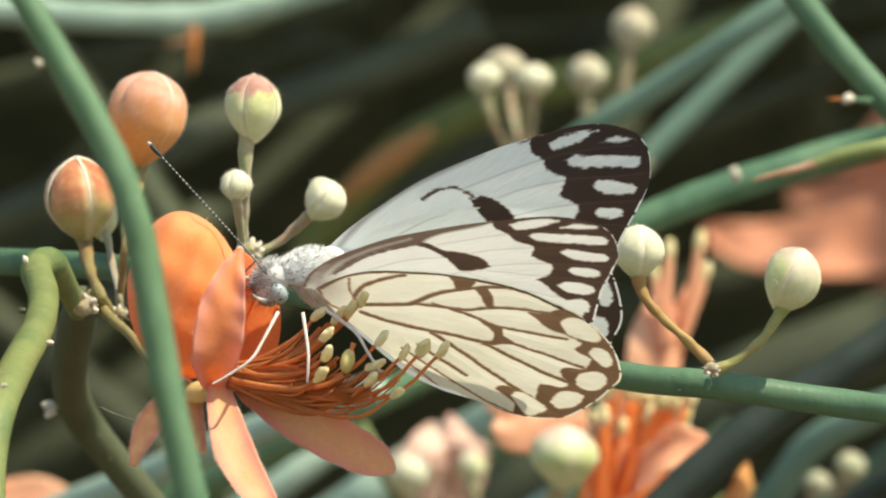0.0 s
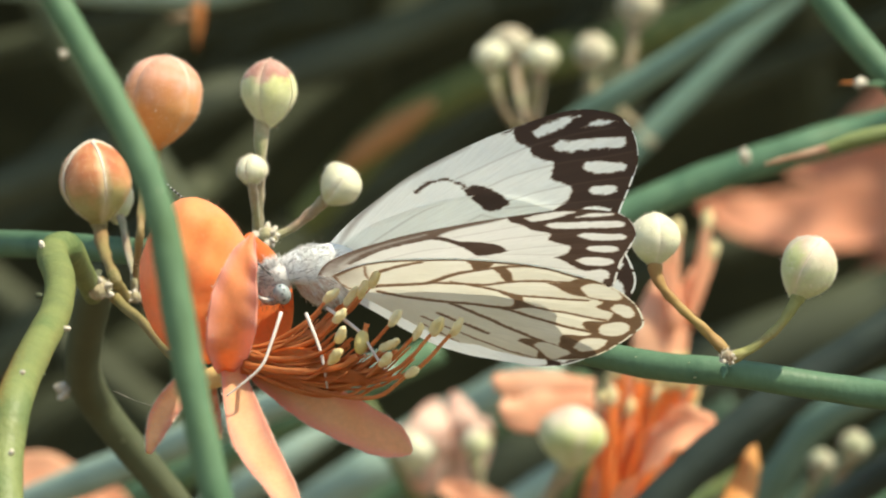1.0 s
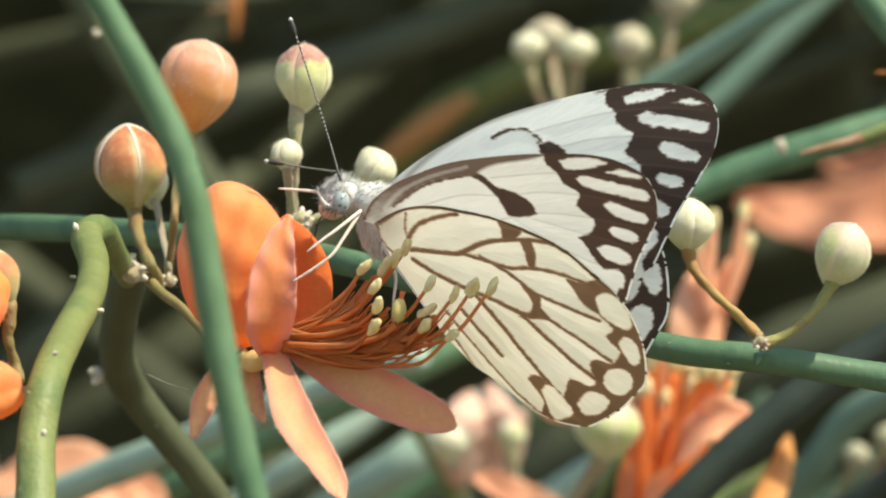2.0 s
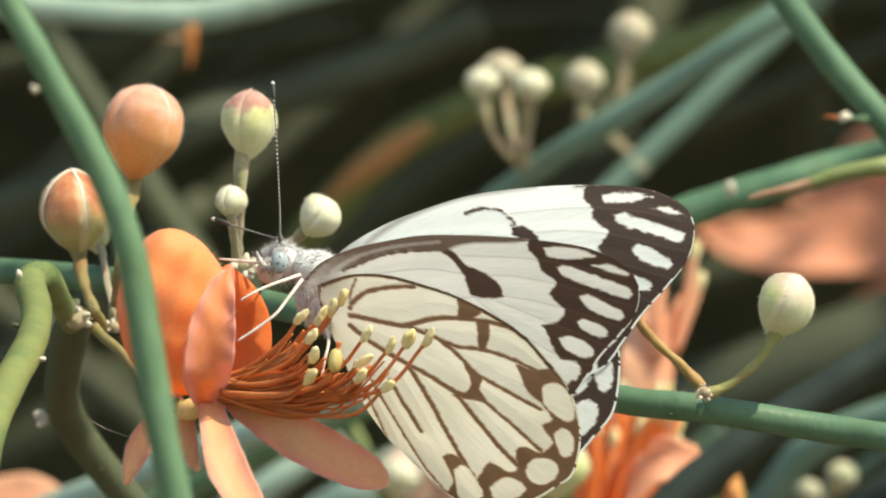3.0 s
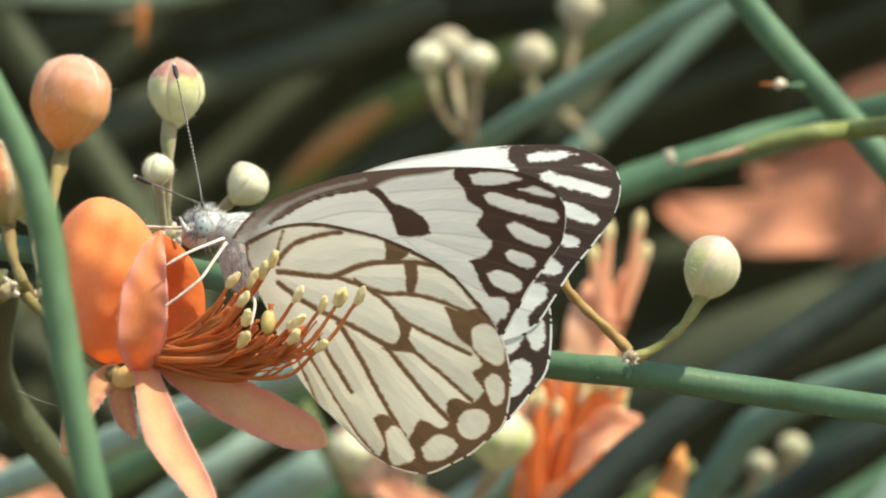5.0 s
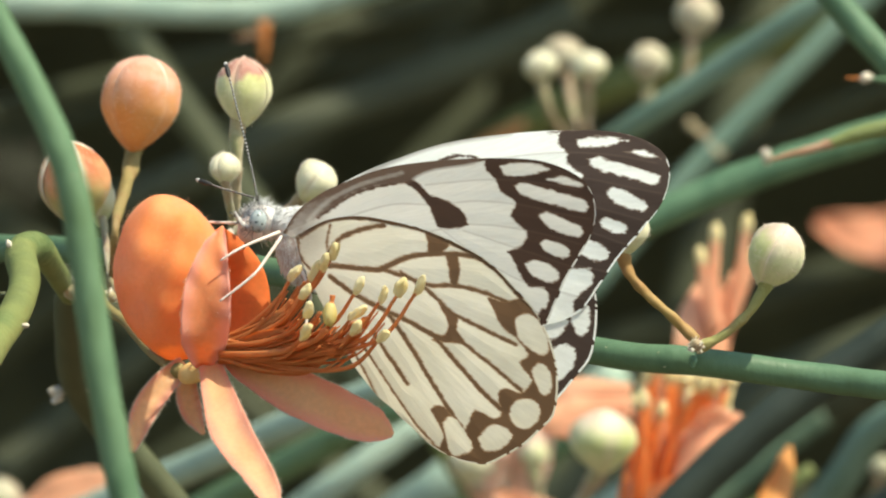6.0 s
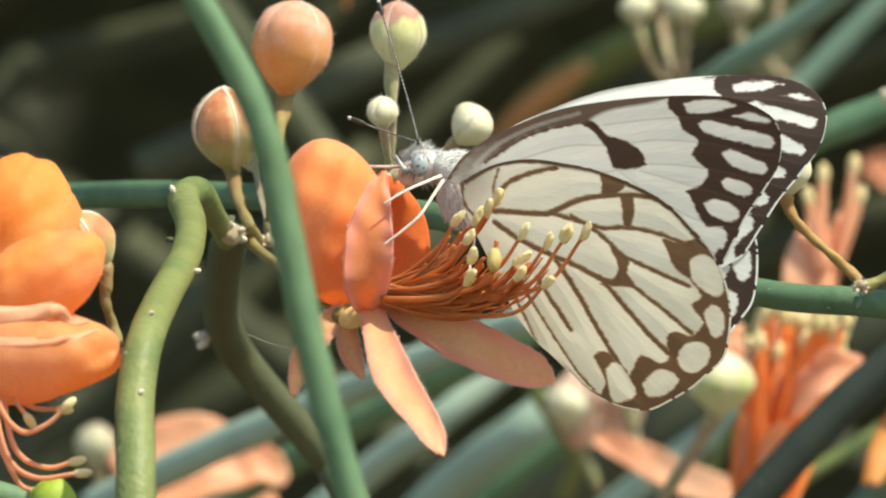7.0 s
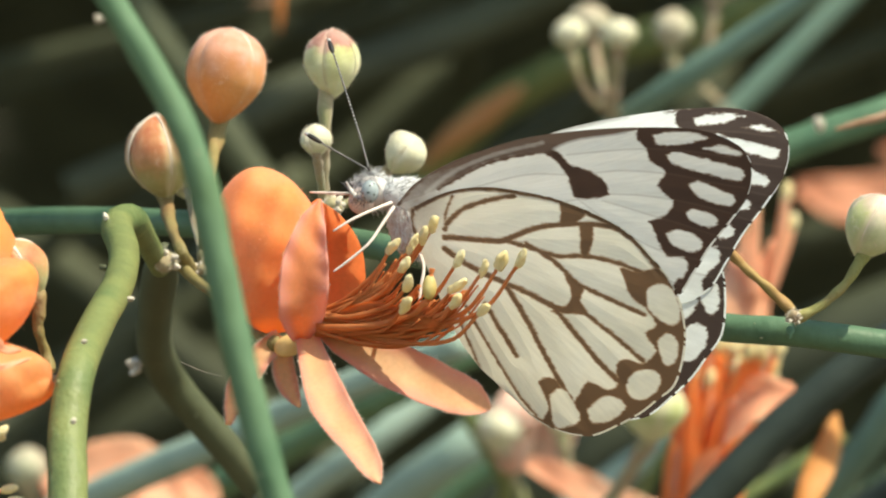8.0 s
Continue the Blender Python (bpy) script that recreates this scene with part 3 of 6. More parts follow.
front = stem("caper_branch", [(-28.82, -95.00, 25.29), (-25.00, -95.00, 18.25), (-22.21, -95.00, 13.27), (-19.08, -95.00, 7.25), (-17.78, -95.00, 3.29), (-17.20, -95.00, -0.22), (-16.43, -95.00, -4.92), (-15.55, -95.00, -9.32), (-14.59, -95.00, -13.42), (-12.83, -95.00, -20.75)],
             [0.61, 0.69, 0.80, 0.83, 0.87, 0.85, 0.84, 0.83], GREEN_STEM, "smooth blue-green leafless stem crossing close in front", 1, spots=5)
knob(front, (-22.74, -96.12, 12.08), 0.24, BRACT, 3)

main = stem("caper_branch", [(-66.60, 120.00, 3.90), (-45.49, 80.00, 3.36), (-28.80, 50.00, 2.71), (-13.54, 30.00, 0.65), (-0.86, 20.00, -2.94), (9.39, 14.00, -5.44), (14.99, 12.00, -6.08), (22.89, 12.00, -7.34), (29.00, 10.00, -8.24), (40.94, 6.00, -10.19), (54.94, 0.00, -14.05)],
            [1.0, 0.98, 0.95, 0.9, 0.95, 0.95, 0.96, 0.98, 1.0], MOSS_STEM, "blue-green horizontal stem behind the blossom carrying buds", 2, 0.02, spots=12)

left_stem = stem("caper_branch", [(-30.53, -40.00, -36.53), (-29.83, -40.00, -23.20), (-29.68, -38.00, -16.60), (-29.70, -36.00, -13.29), (-29.79, -33.00, -9.97), (-29.26, -30.00, -6.63), (-28.60, -20.00, -3.97), (-28.02, -8.00, -1.72), (-28.18, 2.00, 0.30), (-29.08, 10.00, 2.14), (-28.29, 14.00, 2.59), (-27.70, 20.00, 1.12), (-27.29, 28.00, -0.57)],
                 [1.3, 1.25, 1.22, 1.2, 1.16, 1.1, 1.05, 1.0, 1.05, 1.0, 0.8, 0.72], LIME_STEM, "knobbly yellow-green stem bent over at its top", 5, 0.008, spots=10)
knob(left_stem, (-27.04, -13.00, -2.63), 0.22, BRACT, 4, (1, 0, 0.1))
knob(left_stem, (-29.67, 8.00, 2.77), 0.22, BRACT, 5, (-0.5, 0, 1))
knob(left_stem, (-29.24, -2.00, -0.59), 0.24, OLIVE_STEM, 6, (-1, 0, 0.1))
knob(left_stem, (-28.49, -36.00, -5.08), 0.2, BRACT, 7, (0, -1, 0.1))
knob(left_stem, (-28.72, -44.00, -9.65), 0.2, BRACT, 8, (0, -1, 0.1))

mid_stem = stem("caper_branch", [(-27.03, 28.00, 0.19), (-27.68, 35.00, -1.12), (-28.89, 50.00, -3.45), (-29.88, 65.00, -5.92), (-29.74, 75.00, -8.08), (-28.10, 78.00, -10.68), (-25.57, 80.00, -13.95), (-23.24, 82.00, -17.23), (-21.32, 84.00, -20.73), (-17.23, 120.00, -33.24)],
                [0.95, 1.3, 1.25, 1.3, 1.35, 1.25, 1.2, 1.2, 1.25, 1.25], OLIVE_STEM, "thick dull olive-green stem bending down from a knot", 8, 0.006, spots=10)
knob(mid_stem, (-31.50, 69.00, -7.45), 0.48, BRACT, 9, (-1, -0.2, 0.1))
knob(mid_stem, (-31.50, 68.60, -8.00), 0.36, BRACT, 10, (-1, -0.4, -0.6))

knob(main, (14.76, 10.40, -6.06), 0.32, MOSS_STEM, 14, (-0.1, -0.6, -1))
thick_right = stem("caper_branch", [(4.83, 200.00, 2.90), (9.42, 200.00, 4.63), (13.49, 200.00, 6.46), (19.60, 200.00, 8.93), (27.23, 200.00, 11.39), (35.77, 200.00, 13.64), (46.84, 190.00, 15.93), (67.87, 200.00, 20.51)],
                   [1.4, 1.45, 1.5, 1.5, 1.55, 1.55, 1.6], MOSS_STEM, "thick blue-green stem slanting up", 11, 0.03)
knob(thick_right, (22.06, 172.00, 10.59), 0.5, BRACT, 12, (-0.3, -0.4, 1))
tip_stem = stem("caper_branch", [(26.29, 110.00, 10.15), (28.59, 110.00, 10.86), (31.68, 110.00, 11.39), (36.10, 110.00, 11.74), (41.99, 70.00, 11.64), (63.63, 120.00, 14.45)],
                [0.42, 0.6, 0.72, 0.78, 0.8, 0.85], LIME_STEM, "thin yellow-green twig with a dried brown tip", 13, 0.05, spots=8)
part("dry_tip", tube([(21.34, 110.00, 8.92), (22.84, 110.00, 9.31), (24.61, 110.00, 9.71), (26.46, 110.00, 10.20)], [0.1, 0.26, 0.3, 0.41], 10, 6, 0.12, 3), DRY, tip_stem, "dried brown tip")
top_right = stem("caper_branch", [(21.76, 130.00, 30.65), (25.41, 130.00, 24.95), (28.61, 130.00, 20.52), (32.26, 130.00, 16.28), (35.82, 130.00, 12.31), (41.84, 130.00, 5.56), (53.67, 135.00, -5.44)],
                 [1.15, 1.18, 1.2, 1.2, 1.22, 1.25], MOSS_STEM, "smooth dark blue-green stem slanting down", 15, 0.02, spots=8)
knob(top_right, (29.41, 120.00, 15.48), 0.42, BRACT, 16, (-1, -0.6, -0.2))
part("stalk", tube([(29.50, 120.40, 15.48), (30.30, 124.00, 15.50), (31.60, 128.60, 15.55)], [0.2, 0.16, 0.3], 8, 4), MOSS_STEM, top_right)
thorn(top_right, (29.14, 120.00, 15.48), (27.62, 120.00, 15.53), 0.14)

# ---------------------------------------------------------------- buds
def swell(h, belly, blunt=0.0):
    """Half the width of a bud at the height h (0 to 1): belly over 1 lifts its widest place; blunt: 0 for a pointed apex, 1 for a broad one."""
    h = min(max(h, 0.0), 1.0)
    top = 0.48 + (belly - 1) * 0.4
    if h < top:
        return 0.5 * (1 - ((top - h) / top) ** 1.65) ** 0.86
    return 0.5 * max(1 - ((h - top) / (1 - top)) ** (2.3 + 0.9 * blunt), 0.0) ** (0.68 - 0.12 * blunt)


def bud(at, axis, length, width, mat, label, seed, seams=0, pedicel=None, ped_mat=PEDICEL, ped_r=(0.28, 0.3, 0.5), belly=1.1, fluff=260, sides=13, blunt=0.0, lap=0.05):
    """A flower bud of four sepals that meet in shallow seams, on its stalk."""
    base = Vector(at) - Vector(axis).normalized() * length * 0.5
    t = thing("flower_bud", base, label, "bud", "buds of the shrub")
    u, v, w = basis(axis)
    c = Vector(at)
    rows = 22
    g = np.random.RandomState(seed)
    ph = g.rand(3) * 6.28
    turn = 0.35 + seed
    whole = []
    for k in range(4):
        verts, faces, along, edge = [], [], [], []
        for j in range(rows + 1):
            s = j / rows
            z = -math.cos(math.pi * s) * 0.5
            r = swell(z + 0.5, belly, blunt)
            for q in range(sides + 1):
                f = q / sides
                b = turn + (k + f) * math.pi / 2 + 0.02
                lift = 1 + 0.02 * math.sin(2 * b + ph[0] + 3 * z) + 0.018 * math.sin(3 * b + ph[1] - 5 * z)
                lift -= 0.085 * (abs(2 * f - 1) ** 6) * (0.3 + s)
                lift += 0.085 * (k % 2) * s * (1 - 0.5 * s) + lap * s * math.exp(-(((f - 0.86) / 0.1) ** 2)) + 0.012 * noise.noise(Vector((4 * b, 6 * z, seed)))
                verts.append(c + (u * math.cos(b) + v * math.sin(b)) * (r * width * lift) + w * (z * length))
                along.append(s * 0.5 + (z + 0.5) * 0.5)
                edge.append(abs(2 * f - 1))
            if j:
                o = (j - 1) * (sides + 1)
                faces += [(o + q, o + q + 1, o + sides + 2 + q, o + sides + 1 + q) for q in range(sides)]
        ob = part("sepal", (verts, faces), mat, t)
        ob.data.attributes.new("along", "FLOAT", "POINT").data.foreach_set("value", along)
        ob.data.attributes.new("edge", "FLOAT", "POINT").data.foreach_set("value", edge)
        whole.append((verts, faces))
    big = 1.7 if seams == 4 else 1.0
    for k in range(seams):
        b = turn + k * math.pi / 2
        pts = []
        for s in np.linspace(0.40, 0.99, 9):
            z = -math.cos(math.pi * s) * 0.5
            r = swell(z + 0.5, belly, blunt)
            pts.append(c + (u * math.cos(b) + v * math.sin(b)) * (r * width * 0.965) + w * (z * length * 1.005))
        part("seam", tube(pts, [0.02 * big, 0.05 * big, 0.08 * big, 0.07 * big], 6, 3), SEAM, t, "pale downy seam")
    if fluff:
        part("down", fuzz(join(*whole), fluff * 2, (0.07, 0.16), 0.009, 0.5, seed), SEAM, t)["kind"] = "stuff"
    if pedicel:
        part("pedicel", tube(pedicel + [c - w * length * 0.2], list(ped_r[:-1]) + [ped_r[-1] * 0.95, ped_r[-1] * 1.15], 14, 10, 0.13, seed), ped_mat, t)
    return t


bud((-23.16, 42.00, 12.56), (0.2, -0.1, 1), 6.9, 5.5, BUD_ORANGE, "large peach-orange flower bud about to open", 2, seams=1, belly=1.12, blunt=0.9, lap=0.08, pedicel=[(-24.55, 29.00, -0.77), (-24.28, 28.00, 1.60), (-23.96, 27.00, 4.27), (-24.04, 38.00, 6.70), (-23.76, 42.40, 9.03)], ped_r=(0.24, 0.26, 0.32, 0.45, 0.65), fluff=500)
bud((-27.54, 38.00, 7.01), (-0.08, -0.15, 1), 6.0, 4.85, BUD_STRIPED, "orange and green flower bud with white seams", 0, seams=4, belly=1.05, pedicel=[(-25.00, 27.00, -0.99), (-25.74, 25.00, 0.65), (-26.85, 35.00, 2.40), (-27.34, 38.60, 4.17)], ped_r=(0.4, 0.38, 0.4, 0.62), fluff=400)
bud((-26.43, 44.00, 5.99), (-0.05, 0, 1), 3.6, 2.6, BUD_CREAM, "small pale green bud behind a larger one", 6, pedicel=[(-24.55, 29.00, -0.88), (-24.63, 29.00, 0.84), (-25.44, 38.00, 2.80), (-25.99, 43.00, 4.60)], ped_mat=PEDICEL_PALE, ped_r=(0.26, 0.24, 0.24, 0.3))
bud((-15.40, 33.00, 12.97), (0.02, -0.1, 1), 4.9, 3.75, BUD_CAPPED, "cream-green flower bud with a pink tip", 4, 1, [(-16.31, 35.00, 3.49), (-16.20, 34.00, 5.49), (-16.05, 33.00, 7.80), (-15.86, 33.00, 10.88)], PEDICEL_PALE, (0.4, 0.36, 0.38, 0.6), fluff=400)
bud((-16.38, 25.00, 7.60), (0.0, -0.1, 1), 2.3, 2.05, BUD_CREAM, "tiny cream flower bud", 7, pedicel=[(-16.12, 29.00, 3.45), (-16.22, 27.00, 5.04), (-16.34, 25.00, 6.54)], ped_mat=PEDICEL_PALE, ped_r=(0.3, 0.28, 0.35), belly=1.05, lap=0.1)
bud((-10.65, 31.00, 6.57), (0.5, -0.35, 0.65), 3.15, 2.8, BUD_CREAM, "round cream flower bud on a downy stalk", 9, pedicel=[(-15.63, 33.00, 3.09), (-14.01, 33.00, 3.74), (-12.66, 33.00, 4.78), (-11.52, 32.00, 5.78)], ped_mat=PEDICEL_PALE, ped_r=(0.26, 0.28, 0.36, 0.5), belly=1.15, blunt=1.0, lap=0.14)
bud((20.25, 10.00, 0.59), (0.42, -0.3, 0.88), 4.7, 3.6, BUD_FLUSHED, "pale green flower bud flushed with pink", 12, 2, [(14.93, 10.00, -5.28), (16.70, 10.00, -4.43), (18.37, 10.00, -3.07), (19.55, 10.00, -1.33)], PEDICEL_GREEN, (0.4, 0.3, 0.3, 0.48), fluff=400, blunt=0.15, lap=0.17)
bud((10.38, 14.00, 2.66), (0.05, -0.1, 1), 3.7, 3.4, BUD_CREAM, "cream-green flower bud against a wing", 14, 0, [(15.03, 14.00, -4.72), (13.56, 14.00, -3.22), (11.90, 14.00, -1.64), (10.79, 14.00, -0.32), (10.36, 14.00, 0.98)], PEDICEL_OCHRE, (0.42, 0.32, 0.30, 0.34, 0.5), fluff=300)


def node(at, r, label, count, seed):
    """A downy knot from which stalks spring, with dry bracts."""
    t = thing("stalk_node", at, label, "node")
    part("knot", blob(at, (0, 0, 1), r * 2.0, r * 2.2, 0.2, 12, 10, lump=0.12, seed=seed), PEDICEL_PALE, t)
    part("down", fuzz(blob(at, (0, 0, 1), r * 2.0, r * 2.2, 0.2, 12, 10), 90, (0.1, 0.25), 0.012, 0.5, seed), SEAM, t)["kind"] = "stuff"
    g = random.Random(seed)
    for k in range(count):
        a = g.uniform(0, 6.28)
        w = Vector((math.cos(a), g.uniform(-1, 0.2), math.sin(a) * 0.8)).normalized()
        p = Vector(at) + w * r * 0.9
        part("bract", blob(p, w, r * 1.3, r * 0.7, 0.8, 8, 6, lump=0.15, seed=seed + k), BRACT, t)
    return t


node((-15.56, 28.00, 3.21), 0.68, "pale downy knot where three bud stalks meet", 11, 1)
node((14.94, 9.00, -5.01), 0.42, "whitish knot on the stem under two bud stalks", 5, 2)
node((-24.46, 27.00, -0.76), 0.42, "knot where bud stalks leave a stem", 5, 3)
node((-26.75, 24.00, -0.22), 0.75, "swollen knot at a stem's bend", 4, 4)

# ---------------------------------------------------------------- the blossom
BASE = Vector((-18.50, 0.00, -5.79))
flower = thing("caper_blossom", BASE, "open orange caper blossom with long red filaments", "flower")
part("receptacle", blob(BASE + Vector((0.75, -0.3, 0.0)), (0.8, -0.1, 0.35), 2.5, 1.45, 0.2, 16, 12, lump=0.06, seed=3), RECEPTACLE, flower)
hood = blob((-19.28, 1.60, 0.22), (0.10, 0, -1), 10.8, 7.1, 0.55, 40, 30, lump=0.035, seed=5)
hood = ([Vector(v) + Vector((0, -0.22, 0.03)) * math.sin(v[0] * 2.2 - v[2] * 0.9) + Vector((0.06, -0.1, 0.04)) * math.sin(v[2] * 1.9 + v[0]) for v in hood[0]], hood[1])
cup = Vector((-19.14, 1.60, 0.22))
hood = (hood[0], [f for f in hood[1] if not (np.mean([hood[0][i][0] for i in f]) > cup.x + 1.9 and np.mean([hood[0][i][2] for i in f]) < cup.z + 0.9)])
hood = ([Vector(v) - Vector((0.08, 0, 0.0)) * max(0.0, v[2] - cup.z - 1.2) * max(0.0, min(1.0, (v[0] - cup.x + 0.8) / 2)) for v in hood[0]], hood[1])
dome = part("upper_petal", hood, PETAL, flower, "domed glowing orange petal")
dome.modifiers.new("thickness", "SOLIDIFY").thickness = 0.00014
part("down", fuzz(hood, 2200, (0.08, 0.2), 0.006, 0.5, 4), PETAL_PINK, dome)["kind"] = "stuff"
fold = leaf([(-17.14, -1.60, -5.41), (-16.96, -3.60, -3.16), (-16.70, -4.00, -0.72), (-16.31, -3.60, 1.33), (-15.66, -2.60, 3.39)], [0.6, 1.45, 1.7, 1.7, 1.5, 1.15, 0.75, 0.1], (1, 0.15, 0), -0.7, 34, 16, 0.12, 6)
folded = part("side_petal", fold, FOLDED, flower, "salmon folded side petal")
folded.data.attributes.new("edge", "FLOAT", "POINT").data.foreach_set("value", [abs(2 * (k % 17) / 16 - 1) for k in range(len(fold[0]))])
part("down", join(fuzz(fold, 1300, (0.08, 0.2), 0.006, 0.5, 6), rim_hairs(fold, 34, 16, 220, (0.06, 0.18), 0.008, 6)), SEAM, folded)["kind"] = "stuff"
part("inner_petal", leaf([(-16.63, 1.50, -5.19), (-15.21, 2.50, -3.20), (-14.67, 2.80, -0.84), (-15.17, 2.40, 1.35), (-16.27, 1.80, 3.27)], [0.8, 1.9, 1.85, 1.3, 0.4], (1, 0.2, 0.1), 0.6, 28, 12, 0.05, 8), PETAL_RED, flower, "deep orange inner petal")
for pts, wd, acr, cup, sd in (
    ([(-16.80, -1.00, -5.17), (-16.07, -4.50, -7.46), (-14.96, -9.00, -10.06), (-13.23, -12.50, -12.46), (-11.97, -15.00, -14.54)], [0.75, 0.85, 1.0, 1.15, 1.3, 1.35, 1.25, 1.1, 0.95, 0.75, 0.1], (1, 0.35, 0.45), 0.5, 11),
    ([(-15.82, -1.00, -5.06), (-13.27, -2.00, -6.35), (-10.54, -3.00, -7.85), (-7.65, -3.60, -9.20), (-5.09, -4.00, -10.20)], [0.45, 0.95, 1.25, 1.5, 1.65, 1.7, 1.7, 1.62, 1.5, 1.2, 0.2], (0.3, 0.45, 0.85), 0.55, 12),
    ([(-18.50, 0.50, -5.30), (-20.08, -0.20, -6.80), (-21.30, -0.80, -8.60), (-21.95, -1.20, -10.90)], [0.6, 0.85, 0.95, 0.8, 0.2], (0.9, 0.2, -0.5), 0.8, 13),
    ([(-18.30, 0.50, -5.75), (-18.45, 0.60, -7.20), (-18.10, 0.50, -8.65), (-17.40, 0.30, -9.90)], [0.5, 0.8, 0.75, 0.15], (1, 0.2, 0.2), 0.9, 14),
):
    sh = leaf(pts, wd, acr, cup, 44, 14, 0.05, sd)
    p = part("strap_petal", sh, STRAP, flower, "pale salmon strap-shaped petal")
    p.data.attributes.new("edge", "FLOAT", "POINT").data.foreach_set("value", [abs(2 * (k % 15) / 14 - 1) for k in range(len(sh[0]))])
    part("down", join(fuzz(sh, 3500, (0.05, 0.15), 0.008, 0.5, sd), rim_hairs(sh, 44, 14, 700, (0.06, 0.2), 0.008, sd)), SEAM, p)["kind"] = "stuff"
part("stalk", tube([(-26.59, 26.00, -0.00), (-25.08, 24.00, -1.52), (-23.37, 18.00, -2.63), (-21.26, 8.00, -4.34), (-18.86, 0.00, -5.79)], [0.42, 0.36, 0.34, 0.36, 0.5], 12, 8, 0.06, 4), PEDICEL, flower)

# filaments: a flat bundle that bows under and turns up at the anthers
g = random.Random(12)
tips = [(-11.21, -5.00, 0.07), (-10.45, -7.00, -1.18), (-9.85, -5.00, 0.07), (-9.12, -6.00, 0.61), (-8.51, -6.00, 1.32), (-10.15, -8.00, -2.35), (-10.35, -8.50, -3.67), (-6.93, -9.00, -0.92), (-7.15, -8.50, -2.49), (-7.21, -9.00, -3.56), (-5.35, -10.00, -1.56), (-4.21, -10.50, -1.13), (-3.04, -11.00, -1.06), (-5.49, -10.00, -4.04), (-8.65, -8.00, -2.78)]
tips = [Vector(p) for p in tips]


def filament(root, tp, thick, anther, k):
    d = (tp - root).length
    a, b = root.lerp(tp, 0.42), root.lerp(tp, 0.8)
    sag = 0.035 + 0.008 * max(0.0, tp.x - root.x)
    a.z -= sag * d
    b.z -= sag * 1.1 * d
    fil = part("filament", tube([root, a, b, tp], [thick, thick, thick * 0.85, thick * 0.6], 8, 8), FILAMENT, flower)
    if anther:
        w = (tp - b).normalized() + Vector((g.uniform(-0.3, 0.5), g.uniform(-0.4, 0.2), g.uniform(0, 0.5)))
        part("anther", roughen(blob(tp + w.normalized() * 0.3, w, g.uniform(1.25, 1.75), g.uniform(0.52, 0.75), 0.1, 18, 16, 2, 0.3, k, 0.08), 0.1, 2.6, k), ANTHER, fil, "cream pollen-dusted anther")


for k, tp in enumerate(tips[:-1]):
    root = Vector((-16.17, -1.50, -4.77)) + Vector((0, g.uniform(-1.2, 0.8), g.uniform(-0.2, 0.9)))
    filament(root, tp, 0.17, True, k)
ranked = sorted(tips, key=lambda p: math.atan2(p.z - BASE.z, p.x - BASE.x))
for k in range(250):
    root = Vector((-16.06, -1.50, -4.62)) + Vector((0, g.uniform(-1.4, 1.6), g.uniform(-0.5, 0.9)))
    m = g.randrange(len(ranked) - 1)
    goal = ranked[m].lerp(ranked[m + 1], g.random())
    tp = root.lerp(goal, g.uniform(0.5, 0.9)) + Vector((0, g.uniform(-0.4, 2.0), -0.06 * (goal - root).length * g.uniform(0.8, 1.6)))
    filament(root, tp, g.uniform(0.07, 0.14), False, k)
sheet = leaf([(-16.20, -2.60, -4.60), (-14.00, -4.60, -4.10), (-12.00, -6.40, -3.85), (-9.80, -8.20, -4.10), (-7.80, -9.20, -4.45)], [0.35, 0.8, 1.05, 1.05, 0.8, 0.45, 0.12], (0.05, 0.25, 1), 0.5, 44, 60, 0.04, 21, 0.16)
sheet = ([Vector(v) + Vector((0, 0.75, -0.45)) + Vector((0, -0.09, 0.02)) * math.sin(1.9 * (k % 61) + 0.06 * (k // 61 % 44)) for k, v in enumerate(sheet[0])], sheet[1])
part("filament_sheet", sheet, FILAMENT_SHEET, flower, "brown-orange filaments lying close together")
pist = part("gynophore", tube([(-15.94, -3.00, -4.79), (-12.62, -6.00, -4.76), (-10.09, -7.50, -4.21), (-8.86, -8.00, -3.31)], [0.2, 0.2, 0.18, 0.2], 8, 8), FILAMENT, flower)
part("ovary", blob((-8.72, -8.00, -2.42), (0.1, 0, 1), 1.6, 0.95, 0.5, 14, 12, lump=0.05, seed=4), OVARY, pist, "yellow-green ovary")
part("stigma", tube([(-8.65, -8.00, -1.96), (-8.58, -8.00, -1.60), (-8.51, -8.00, -1.21)], [0.3, 0.14, 0.2], 8, 4), FILAMENT, pist, "dark red stigma")


